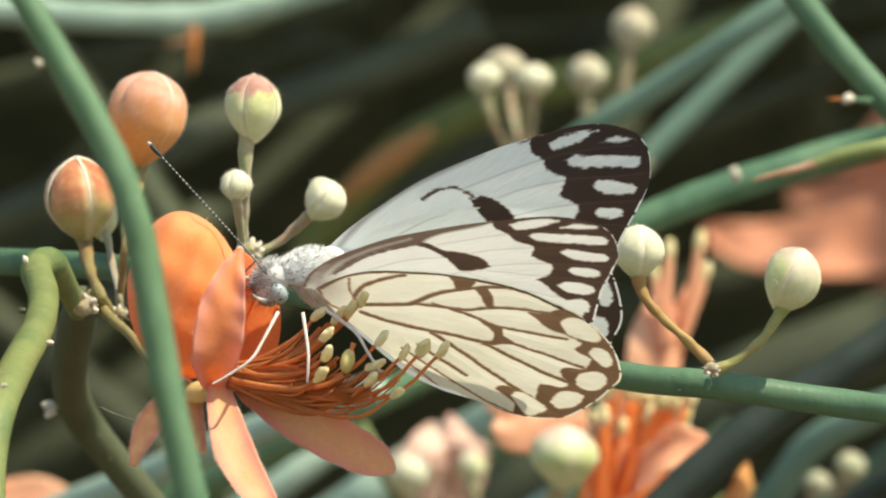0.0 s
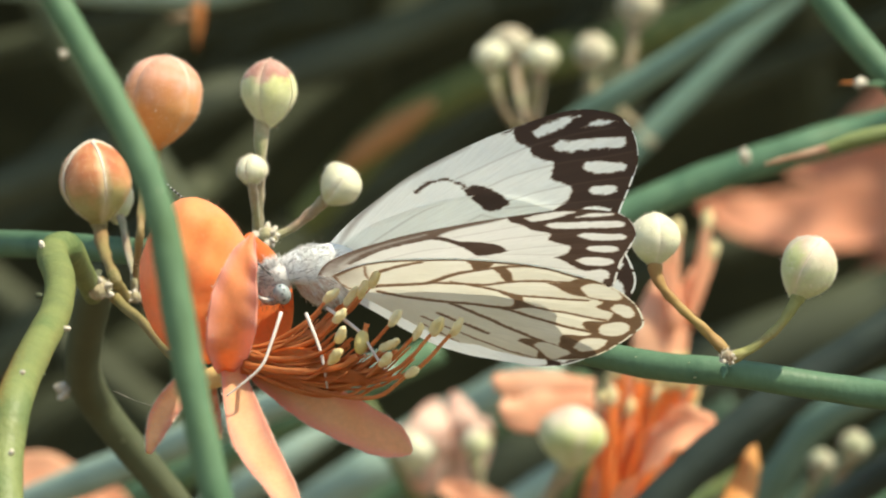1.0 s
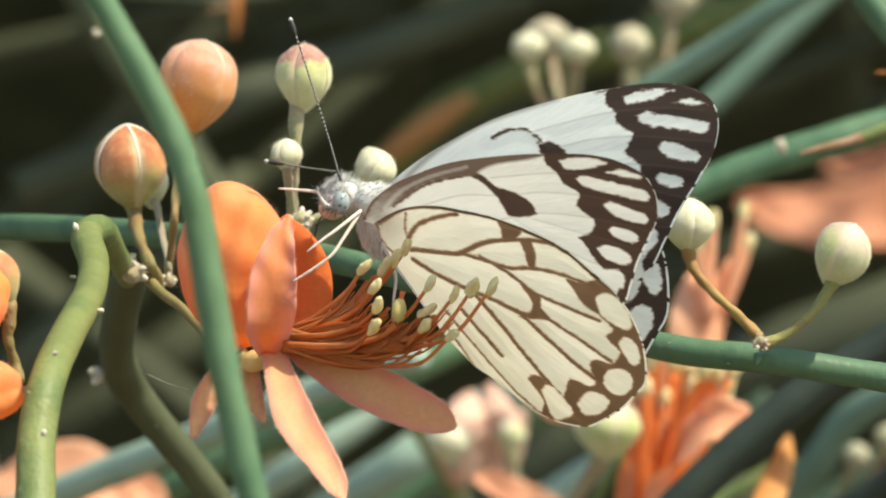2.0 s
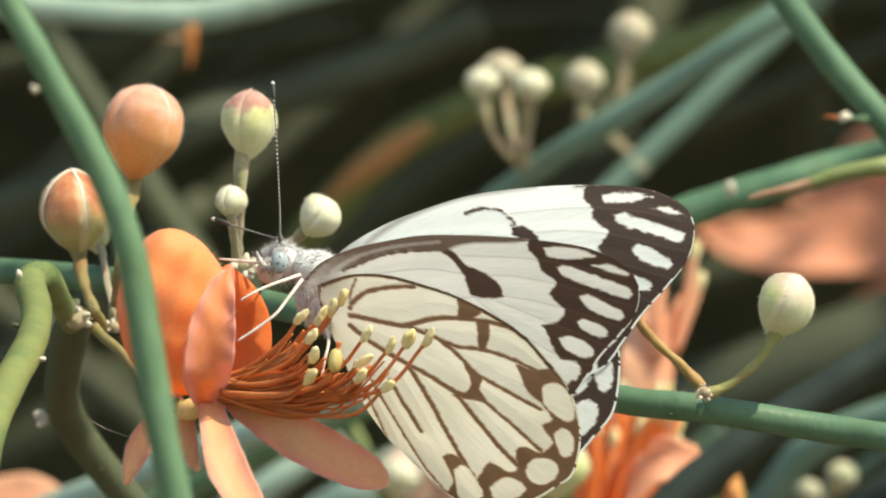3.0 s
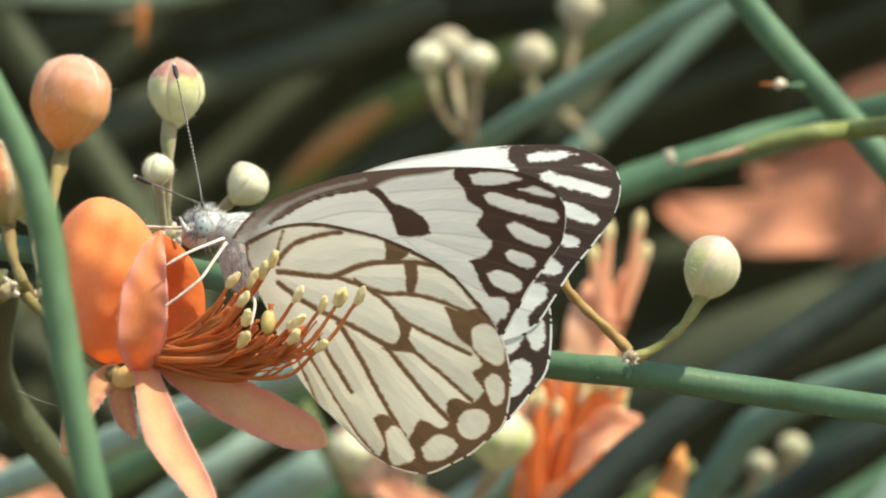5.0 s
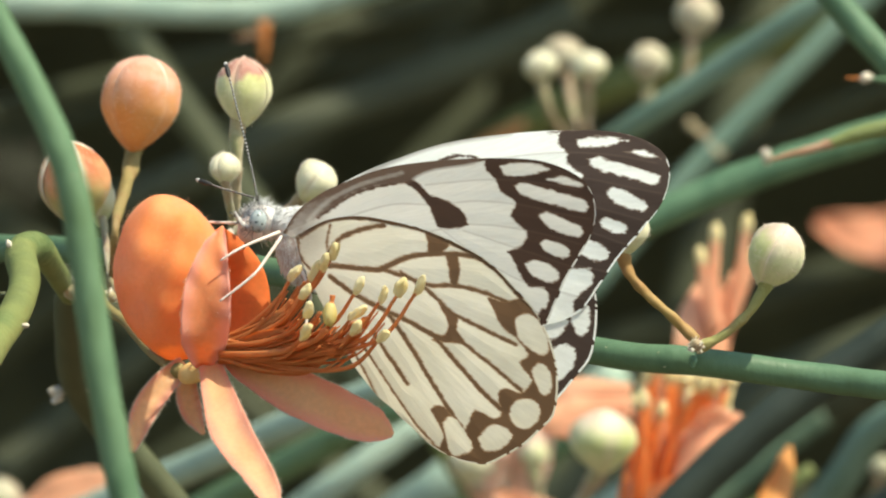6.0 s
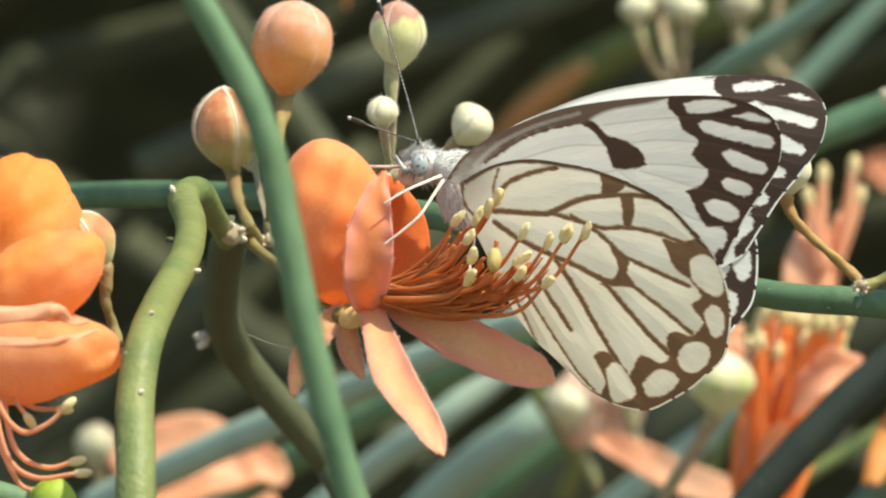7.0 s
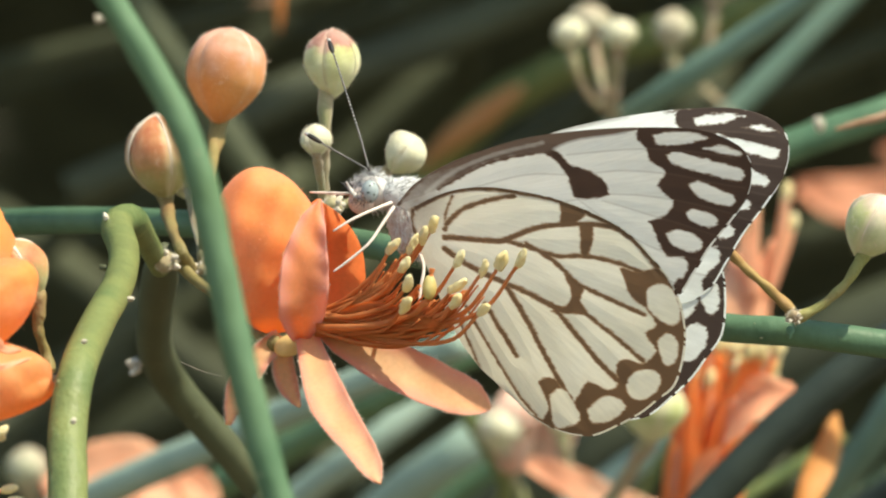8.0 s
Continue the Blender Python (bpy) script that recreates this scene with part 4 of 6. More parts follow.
# ---------------------------------------------------------------- the butterfly
# outlines and markings of the wings, in mm from the hinge in the wing's own plane
FORE_EDGE = [(-1.40, -0.40), (0.05, 1.24), (2.34, 2.78), (4.97, 3.99), (7.82, 5.04), (11.01, 5.69), (14.56, 6.12), (18.07, 6.25), (20.17, 5.94), (21.63, 5.24), (22.34, 4.37), (22.50, 3.15), (22.06, 1.54), (20.97, -0.10), (19.44, -2.03), (18.29, -3.85), (16.97, -5.68), (14.53, -6.55), (10.74, -5.86), (6.68, -4.13), (2.63, -2.40)]
HIND_EDGE = [(-0.50, -0.55), (2.25, 0.84), (4.84, 1.39), (7.35, 1.25), (10.01, 0.79), (12.23, -0.10), (13.97, -1.08), (15.34, -2.56), (16.45, -4.24), (17.15, -6.08), (17.32, -8.19), (16.97, -10.35), (16.24, -12.21), (15.05, -13.30), (13.75, -14.41), (12.20, -15.32), (10.55, -16.12), (8.99, -16.10), (7.65, -15.64), (6.43, -14.87), (5.41, -13.69), (4.09, -12.46), (3.01, -11.12), (2.11, -9.68), (1.37, -7.84), (0.55, -5.35), (-0.25, -2.87)]
FORE_AREAS = [
    [(15.35, 6.24), (18.47, 6.37), (21.65, 5.41), (22.76, 3.39), (22.10, 1.20), (19.50, -2.24), (18.24, -4.19), (17.04, -5.75), (16.56, -5.21), (17.22, -4.29), (17.79, -3.81), (17.63, -2.85), (16.55, -2.83), (16.08, -1.94), (15.72, -0.78), (15.50, -0.38), (16.60, 0.03), (17.23, 1.07), (16.31, 2.08), (16.91, 3.16), (15.91, 3.91), (15.81, 4.67), (15.23, 5.29)],
    [(9.24, 4.54), (10.10, 4.03), (10.64, 3.31), (12.39, 2.72), (13.03, 1.34), (11.00, 0.92), (10.55, 1.69), (10.42, 2.53), (9.66, 3.56), (8.94, 4.00)],
]
FORE_HOLES = [
    [(16.25, 5.65), (17.26, 5.96), (18.81, 5.98), (19.93, 5.62), (18.31, 5.08), (16.55, 4.95)],
    [(19.38, 4.89), (20.65, 5.18), (21.70, 4.82), (21.96, 4.42), (20.57, 4.49)],
    [(16.98, 4.36), (17.87, 4.61), (19.74, 4.12), (21.62, 3.62), (22.07, 3.11), (21.50, 2.63), (19.61, 3.04), (17.55, 3.60)],
    [(18.27, 2.27), (18.98, 2.64), (20.27, 2.13), (21.29, 1.55), (20.89, 0.83), (19.38, 1.19), (18.66, 1.63)],
    [(17.95, 0.29), (18.54, 0.64), (19.73, 0.25), (20.13, -0.27), (19.45, -0.72), (18.23, -0.28)],
    [(16.48, -1.22), (17.57, -0.86), (18.68, -1.34), (18.97, -2.08), (18.22, -2.49), (16.95, -2.11)],
    [(15.97, -2.80), (16.91, -3.05), (17.53, -3.67), (17.53, -4.35), (16.77, -4.21)],
]
FORE_VEINS = [
    (5, [(-1.25, -0.35), (0.10, 1.20), (2.40, 2.73), (4.97, 3.99), (7.82, 4.99), (11.00, 5.64), (14.55, 6.03), (18.06, 6.16), (20.07, 5.81), (21.50, 5.10)]),
    (6, [(1.60, 0.95), (3.38, 2.09), (5.13, 3.07), (7.68, 3.87), (9.26, 4.11), (9.91, 3.75)]),
    (11, [(22.06, 1.54), (20.97, -0.10), (19.44, -2.03), (18.29, -3.85), (17.07, -5.50)]),
]
HIND_AREAS = [
    [(15.88, -3.57), (16.87, -4.92), (17.45, -6.48), (17.46, -8.60), (16.92, -10.78), (16.10, -12.65), (13.95, -14.39), (12.26, -15.49), (10.61, -16.24), (8.66, -16.26), (7.12, -15.56), (7.66, -14.32), (7.47, -13.40), (7.21, -12.32), (8.34, -12.04), (9.31, -13.56), (9.84, -13.09), (10.53, -12.17), (11.74, -12.73), (12.52, -12.15), (12.53, -10.79), (13.29, -10.33), (14.22, -10.62), (15.23, -9.67), (14.61, -8.46), (15.39, -7.79), (14.73, -6.53), (13.85, -5.77), (13.54, -4.52), (13.41, -3.69), (14.66, -3.95)],
    [(9.70, 0.76), (11.50, 0.25), (10.66, -0.85), (9.68, -0.95), (9.75, -0.09)],
    [(10.89, -0.91), (11.91, -0.81), (11.42, -2.90), (10.85, -3.04)],
    [(9.47, -4.20), (10.90, -5.21), (10.53, -6.30), (11.04, -7.19), (9.78, -7.31), (8.44, -7.15), (9.55, -6.66), (9.94, -5.72)],
]
HIND_HOLES = [
    [(15.01, -5.23), (16.03, -4.79), (16.90, -5.60), (16.99, -7.37), (16.14, -7.71), (15.06, -6.71)],
    [(15.35, -9.02), (16.06, -8.36), (16.69, -8.89), (16.57, -10.18), (15.80, -10.72), (15.48, -9.86)],
    [(13.26, -11.78), (13.96, -11.16), (15.12, -11.17), (15.33, -12.00), (14.53, -13.10), (13.50, -13.33), (13.05, -12.52)],
    [(10.28, -14.24), (11.45, -13.23), (12.52, -13.34), (12.78, -14.08), (11.74, -14.94), (10.55, -15.19)],
    [(7.82, -13.37), (8.72, -12.73), (9.38, -13.64), (9.76, -14.97), (8.55, -15.64), (7.89, -15.28)],
]
HIND_VEINS = [
    (6, [(-0.05, -0.54), (2.25, 0.79), (4.64, 1.28), (7.34, 1.16), (10.01, 0.74), (11.50, 0.25)]),
    (9, [(11.49, 0.16), (13.31, -0.76), (14.72, -1.90), (15.89, -3.49)]),
    (6, [(1.76, -1.85), (2.20, -1.17), (3.36, -0.20), (5.33, 0.58), (6.72, 0.89)]),
    (3, [(2.53, 0.57), (2.00, -0.55), (1.76, -1.85)]),
    (7, [(1.69, -2.41), (4.18, -2.42), (5.82, -2.30), (7.40, -1.51), (9.21, -0.99), (11.37, -0.78), (13.30, -0.89), (14.37, -1.59)]),
    (6, [(5.82, -2.30), (7.63, -2.76), (9.33, -3.15), (11.08, -3.06), (12.99, -3.34), (14.85, -4.01)]),
    (7, [(1.67, -3.22), (3.17, -4.26), (5.00, -5.14), (6.85, -5.86), (8.49, -6.72), (9.42, -7.05)]),
    (6, [(7.28, -2.46), (8.72, -3.34), (9.63, -4.18), (10.45, -5.04), (12.65, -6.10), (14.67, -7.01)]),
    (6, [(10.60, -6.94), (11.65, -7.90), (13.05, -9.12), (14.36, -10.44)]),
    (7, [(8.61, -6.70), (10.33, -9.13), (11.65, -10.96), (12.75, -12.12)]),
    (7, [(5.64, -5.63), (6.65, -7.53), (7.84, -10.39), (8.90, -12.84), (9.65, -14.55), (10.10, -15.61)]),
    (6, [(4.08, -6.93), (5.11, -8.96), (5.89, -10.50)]),
    (4, [(2.79, -7.27), (3.41, -8.57), (4.64, -11.13), (5.89, -13.56), (6.82, -14.83)]),
    (3, [(2.27, -8.39), (2.84, -10.03), (3.33, -11.68)]),
    (8, [(4.94, -13.44), (5.96, -14.61), (7.41, -15.45), (8.88, -16.07), (10.63, -16.07), (12.20, -15.28)]),
    (4, [(-0.26, -0.64), (-0.41, -1.85), (0.24, -2.85)]),
]
FORE_DUST = [[(-1.50, -0.55), (0.07, 1.37), (2.38, 2.91), (4.99, 4.12), (7.84, 5.16), (11.03, 5.84), (14.60, 6.28), (14.50, 5.75), (11.60, 5.15), (10.10, 4.60), (9.26, 4.07), (7.83, 3.89), (5.13, 3.07), (2.70, 1.60), (0.46, 0.19)]]
UPPER_VEINS = [(3, [(14.55, 6.03), (18.06, 6.21), (20.08, 5.85), (21.50, 5.14)]), (5, [(7.68, 3.87), (8.42, 4.20), (9.74, 4.20), (10.56, 3.65), (11.23, 2.78)])]
UPPER_AREAS = FORE_AREAS[:1] + [[(10.55, 3.22), (11.85, 3.09), (13.05, 1.51), (12.59, 0.95), (11.58, 0.94), (11.07, 1.82)]]
UPPER_DUST = [[(-0.26, -0.64), (0.66, 1.15), (2.50, 2.86), (5.00, 4.16), (7.84, 5.21), (11.03, 5.82), (12.18, 5.76), (7.80, 4.82), (4.94, 3.73), (2.42, 2.17)]]
BARE_LINE = [(1, [(0.75, 0.60), (2.65, 2.19), (5.56, 3.67), (8.95, 4.76)])]
# the pale veins that only their relief gives away
FORE_PALE = [
    (1, [(10.5, 4.0), (13.0, 4.4), (15.8, 4.7), (19.0, 4.6), (21.6, 4.2)]),
    (1, [(12.0, 2.8), (14.2, 3.1), (17.2, 3.0), (20.0, 2.5), (22.0, 2.2)]),
    (1, [(13.0, 1.4), (15.2, 1.4), (17.9, 1.1), (20.9, 0.4)]),
    (1, [(12.6, 0.9), (14.8, 0.3), (17.6, -0.5), (19.8, -1.2)]),
    (1, [(11.0, 0.9), (13.4, -1.0), (16.2, -2.5), (18.6, -3.0)]),
    (1, [(7.0, -0.6), (10.5, -2.3), (14.0, -3.9), (17.3, -4.8)]),
    (1, [(0.6, -0.4), (4.0, 1.2), (7.6, 2.4), (10.4, 2.6)]),
    (1, [(0.6, -0.6), (4.0, -0.4), (8.0, 0.2), (11.0, 0.9)]),
]
SCALE = 1 / 27.6


def to_lines(p, lines):
    """Distance from points p (n, 2) to the nearest of the polylines, less half their width."""
    best = np.full(len(p), 9.0)
    for width, line in lines:
        q = spline([(*v, 0) for v in line], 4)[:, :2]
        for a, b in zip(q[:-1], q[1:]):
            d = b - a
            s = np.clip(((p - a) @ d) / (d @ d + 1e-12), 0, 1)
            best = np.minimum(best, np.linalg.norm(p - a - s[:, None] * d, axis=1) - width * SCALE * 0.5)
    return best


def in_area(p, area):
    """Signed distance to a rounded area: positive inside."""
    q = spline([(*v, 0) for v in area + area[:1]], 3)[:, :2]
    d = np.full(len(p), 9.0)
    inside = np.zeros(len(p), bool)
    for a, b in zip(q[:-1], q[1:]):
        e = b - a
        s = np.clip(((p - a) @ e) / (e @ e + 1e-12), 0, 1)
        d = np.minimum(d, np.linalg.norm(p - a - s[:, None] * e, axis=1))
        cross = ((a[1] > p[:, 1]) != (b[1] > p[:, 1])) & (p[:, 0] < (b[0] - a[0]) * (p[:, 1] - a[1]) / (b[1] - a[1] + 1e-12) + a[0])
        inside ^= cross
    return np.where(inside, d, -d)


def wing_mesh(name, edge, areas, holes, veins, mat, dusty=(), rays=640, steps=170, camber=0.5, under=None, hidden=(), bend=0.0, pleat=0.12, erode=0.0, gain=1.0):
    q = spline([(*v, 0) for v in edge + edge[:1]], 24)[:-1, :2]
    ln = np.r_[0, np.cumsum(np.linalg.norm(np.diff(np.vstack([q, q[:1]]), axis=0), axis=1))]
    at = np.linspace(0, ln[-1], rays, endpoint=False)
    qq = np.vstack([q, q[:1]])
    rim = np.stack([np.interp(at, ln, qq[:, k]) for k in (0, 1)], 1)
    root = np.array(edge[0]) * 0.75 + np.array(edge[-1]) * 0.15 + np.array(edge[1]) * 0.10
    fr = np.linspace(0, 1, steps + 1)[1:] ** 0.85
    p = root + (rim[:, None] - root) * fr[None, :, None]
    p = p.reshape(-1, 2)
    dark = np.maximum(-to_lines(p, veins), np.max([in_area(p, a) for a in areas], axis=0))
    dark = np.minimum(dark, erode - np.max([in_area(p, h) for h in holes], axis=0))
    fringe = np.repeat(fr[None], rays, 0).ravel()
    span = np.linalg.norm(rim - root, axis=1).repeat(steps)
    outer = (span > 9) & ((1 - fringe) * span < 0.11) & (p[:, 1] < p[:, 0] * 0.2)
    wave = (np.sin(at * 2.3) + np.sin(at * 5.3 + 1) * 0.8 + np.sin(at * 11.7) * 0.5).repeat(steps)
    dark = np.where(outer & (wave > -0.95), -0.3, dark)
    r = np.linalg.norm(p, axis=1)
    vein = np.clip(-to_lines(p, veins) / 0.1 + 1, 0, 1)
    z = -camber * np.sin(np.clip(r / 24, 0, 1) * math.pi) * 0.8 - 0.012 * vein + 0.013 * np.sin(p[:, 0] * 1.1 - p[:, 1] * 2.2) * np.clip(r / 12, 0, 1)
    # the membrane is pleated between the veins, and folded back towards its front edge
    gap = np.clip(np.maximum(to_lines(p, list(veins) + list(hidden)), 0), 0, 0.9)
    z = z + pleat * gap * np.clip(r / 5, 0, 1) + bend * np.maximum(p[:, 1], 0) ** 2
    verts = [(a * 0.001, b * 0.001, c * 0.001) for a, b, c in zip(p[:, 0], z, p[:, 1])]
    c0 = len(verts)
    r0 = float(np.linalg.norm(root))
    verts.append((root[0] * 0.001, -camber * math.sin(min(r0 / 24, 1) * math.pi) * 0.0008, root[1] * 0.001))
    faces = []
    for k in range(rays):
        m = (k + 1) % rays
        faces.append((c0, k * steps, m * steps))
        faces += [(k * steps + s, k * steps + s + 1, m * steps + s + 1, m * steps + s) for s in range(steps - 1)]
    if under:
        # the part that lies well under the other wing is left out
        deep = np.append(in_area(p, under), -1.0)
        faces = [f for f in faces if min(deep[list(f)]) < 0.06]
    me = bpy.data.meshes.new(name)
    me.from_pydata(verts, [], faces)
    me.polygons.foreach_set("use_smooth", [True] * len(me.polygons))
    att = me.attributes.new("dark", "FLOAT", "POINT")
    att.data.foreach_set("value", list(dark) + [-0.2])
    dust = np.zeros(len(p))
    for a in dusty:
        dust = np.maximum(dust, 1.5 * np.clip(in_area(p, a) / 0.3 + 0.4, 0, 1))
    dust *= gain * (0.6 + 0.4 * np.clip(r / 4.5, 0, 1)) * (1 - 0.34 * np.exp(-(np.maximum(to_lines(p, BARE_LINE), 0) / 0.16) ** 2))
    dust = np.maximum(dust, 0.9 * np.clip(1 - r / 3.0, 0, 1))
    if hidden:
        dust = np.maximum(dust, 0.35 * np.exp(-(np.maximum(to_lines(p, hidden), 0) / 0.05) ** 2))
    me.attributes.new("dust", "FLOAT", "POINT").data.foreach_set("value", list(dust) + [0.5])
    me.attributes.new("ray", "FLOAT", "POINT").data.foreach_set("value", list((at * 1.0).repeat(steps)) + [0.0])
    me.attributes.new("reach", "FLOAT", "POINT").data.foreach_set("value", list(r * 0.16) + [0.0])
    me.materials.append(mat)
    return me


EYE_AT = Vector((-12.94, -0.50, 3.69))
butterfly = thing("butterfly", EYE_AT, "white butterfly with brown-veined wings feeding on a blossom", "butterfly")
under_fore = wing_mesh("forewing", FORE_EDGE, FORE_AREAS, FORE_HOLES, FORE_VEINS, FORE_SKIN, FORE_DUST, under=HIND_EDGE, hidden=FORE_PALE, pleat=0.055, erode=0.05)
under_hind = wing_mesh("hindwing", HIND_EDGE, HIND_AREAS, HIND_HOLES, [(w * 1.6, q) for w, q in HIND_VEINS], HIND_SKIN)
upper_fore = wing_mesh("forewing", FORE_EDGE, UPPER_AREAS, FORE_HOLES, UPPER_VEINS, UPPER_SKIN, UPPER_DUST, hidden=FORE_PALE, bend=0.032, pleat=0.055, erode=0.16, gain=0.55)
upper_hind = wing_mesh("hindwing", HIND_EDGE, HIND_AREAS[:1], HIND_HOLES, HIND_VEINS[-2:-1], UPPER_SKIN)
wings = {}
for side, kind, me, label in (
    ("near", "forewing", under_fore, "white wing underside with a blackish spotted tip"),
    ("near", "hindwing", under_hind, "cream wing underside with brown veins and margin"),
    ("far", "forewing", upper_fore, "white wing upperside with a blackish spotted tip"),
    ("far", "hindwing", upper_hind, "white wing upperside with a blackish margin"),
):
    ob = new(kind, me)
    ob.parent = butterfly
    ob["label"] = label
    wings[side, kind] = ob

thorax_shape = blob((-10.72, 0.30, 3.23), (-1, 0, 0.35), 3.7, 2.45, 0.2, 24, 18, lump=0.05, seed=1)
thorax = part("thorax", thorax_shape, FUR, butterfly)
part("fur", fuzz(thorax_shape, 3200, (0.15, 0.4), 0.02, 0.2, 3, comb=(2.6, 0, 0.0)), FUR, thorax, "blue-white hair")["kind"] = "stuff"
ab_shape = tube([(-10.08, 1.20, 2.43), (-8.46, 2.00, 0.80), (-6.66, 3.00, -1.02), (-5.21, 3.60, -2.66), (-4.48, 3.80, -3.58)], [1.1, 1.2, 1.1, 0.8, 0.3], 18, 8, 0.03, 4)
abdomen = part("abdomen", ab_shape, FUR, butterfly, "slender white abdomen")
belly = blob((-10.43, 0.30, 1.63), (0.35, 0, -1), 4.6, 2.7, 0.1, 20, 14, lump=0.06, seed=7)
breast = part("breast", belly, BREAST, butterfly, "pinkish-white furred breast")
part("fur", fuzz(belly, 2400, (0.2, 0.5), 0.018, 0.25, 8, comb=(0.8, 0, -2.0)), FUR, breast, "whitish hair")["kind"] = "stuff"
part("bristles", fuzz(belly, 130, (0.3, 0.7), 0.016, 0.3, 18, lambda q: q[0] > -10.6, (0.6, 0, -1.4)), BRISTLE, breast, "dark bristles at the wing roots")["kind"] = "stuff"
head_shape = blob((-12.75, 0.30, 3.73), (-0.9, 0, 0.15), 2.45, 2.0, 0.0, 22, 16, lump=0.03, seed=2)
head = part("head", head_shape, FUR_DARK, butterfly)
part("fur", fuzz(head_shape, 1200, (0.25, 0.6), 0.018, 0.35, 5, lambda p: not (abs(p[0] - EYE_AT.x) < 1.0 and abs(p[2] - EYE_AT.z) < 1.0 and p[1] < 0), (0.7, 0, 0.2)), FUR, head, "blue-white hair")["kind"] = "stuff"
part("bristles", fuzz(head_shape, 200, (0.35, 0.75), 0.015, 0.35, 15, lambda p: p[0] < EYE_AT.x + 0.6 and p[2] > EYE_AT.z - 0.2, (-0.6, 0, 0.6)), BRISTLE, head, "dark bristles")["kind"] = "stuff"
part("face", blob((-13.46, 0.00, 3.26), (-0.5, 0, -0.7), 2.0, 1.8, 0.1, 16, 12, lump=0.05, seed=6), BREAST, head, "pinkish face")
part("dark_hair", fuzz(thorax_shape, 320, (0.3, 0.7), 0.013, 0.3, 23, comb=(1.6, 0, 0.1)), BRISTLE, thorax)["kind"] = "stuff"
for y, lab in ((-1.15, "pale blue-grey spotted eye"), (1.5, "")):
    part("eye", blob(EYE_AT + Vector((0, y + 0.25, 0)), (0.1, 0, 1), 1.5, 1.15, 0.0, 22, 16, lump=0.0, seed=3), EYE_SKIN, head, lab)
for y in (-0.5, 0.9):
    ps = tube([EYE_AT + Vector((-0.3, y, -0.6)), EYE_AT + Vector((-1.0, y, -0.2)), EYE_AT + Vector((-1.5, y, 0.7))], [0.22, 0.18, 0.05], 8, 5)
    pal = part("palp", ps, FUR_DARK, head, "white bristly palp")
    part("bristles", fuzz(ps, 70, (0.3, 0.8), 0.015, 0.5, 9), BRISTLE, pal)["kind"] = "stuff"


def antenna(points):
    ob = part("antenna", tube(points, [0.07, 0.058, 0.054, 0.062], 8, 16), BLACK, head, "black antenna ringed with white", origin=points[0])
    c = spline(points, 26)
    rings = []
    for k in range(2, len(c) - 4):
        if k % 2 == 0:
            d = (c[k + 1] - c[k]) * 0.2
            rings.append(tube([c[k] - d, c[k] + d], [0.069, 0.069], 8, 1))
    r = part("white_rings", join(*rings), WHITE_RING, ob)
    w = (c[-1] - c[-6]) / np.linalg.norm(c[-1] - c[-6])
    part("club", blob(Vector(c[-1]) + Vector(w) * 0.1, w, 1.3, 0.34, 0.0, 10, 10), BLACK, ob)
    part("club_tip", blob(Vector(c[-1]) + Vector(w) * 0.66, w, 0.34, 0.27, 0.0, 10, 8), WHITE_RING, ob, "whitish tip of the club")
    return ob


ant_up = antenna([(-12.94, -0.80, 5.06), (-13.23, -1.28, 7.75), (-13.77, -2.00, 11.64), (-14.40, -2.72, 15.86)])
ant_low = antenna([(-13.16, 0.90, 5.22), (-14.26, 1.40, 5.74), (-15.44, 2.00, 6.33), (-16.40, 2.40, 6.84)])
ANT_UP = Vector((-14.40, -2.72, 15.86)) - Vector((-12.94, -0.80, 5.06))
ANT_LOW = Vector((-16.40, 2.40, 6.84)) - Vector((-13.16, 0.90, 5.22))
part("proboscis", tube([(-13.57, 0.00, 2.90), (-13.99, 2.00, 2.25), (-14.41, 4.00, 1.17), (-14.92, 5.00, -1.02)], [0.08, 0.06, 0.05, 0.05], 8, 8), BLACK, head, "thin dark proboscis")


def leg(points, radii=(0.125, 0.11, 0.10, 0.09, 0.06)):
    return part("leg", tube(points, radii, 8, 6), LEG, butterfly, "thin white leg", origin=points[0])


legs = [
    leg([(-11.58, -1.60, 2.96), (-13.23, -3.50, 2.30), (-14.28, -4.20, 1.80), (-15.24, -4.60, 1.22)]),
    leg([(-11.43, -1.80, 2.67), (-12.32, -3.60, 1.33), (-13.02, -4.60, 0.36), (-14.26, -5.00, -0.64), (-15.29, -5.20, -1.36)]),
    leg([(-14.10, 2.00, 3.64), (-15.38, 2.40, 3.71), (-16.92, 2.60, 3.82)]),
    leg([(-10.22, -1.20, 0.43), (-9.57, -4.50, -1.08), (-9.73, -5.60, -2.36), (-9.90, -6.00, -3.65), (-9.86, -4.50, -4.23)]),
]

# ---------------------------------------------------------------- farther stems, buds and blossoms
stem("caper_branch", [(1.61, 320.00, 11.04), (9.53, 310.00, 16.53), (19.03, 305.00, 22.28), (28.41, 300.00, 28.25), (38.43, 300.00, 35.22), (53.15, 300.00, 45.25)], [1.3, 1.35, 1.35, 1.4, 1.5], GREY_STEM, "slanting blue-green stem out of focus", 21, spots=4)
stem("caper_branch", [(3.65, 420.00, -0.04), (13.94, 420.00, 11.36), (24.87, 420.00, 22.06), (37.01, 420.00, 33.40), (52.82, 420.00, 47.96)], [1.45, 1.5, 1.5, 1.45], GREY_STEM, "pale grey-green slanting stem out of focus", 22, spots=4)
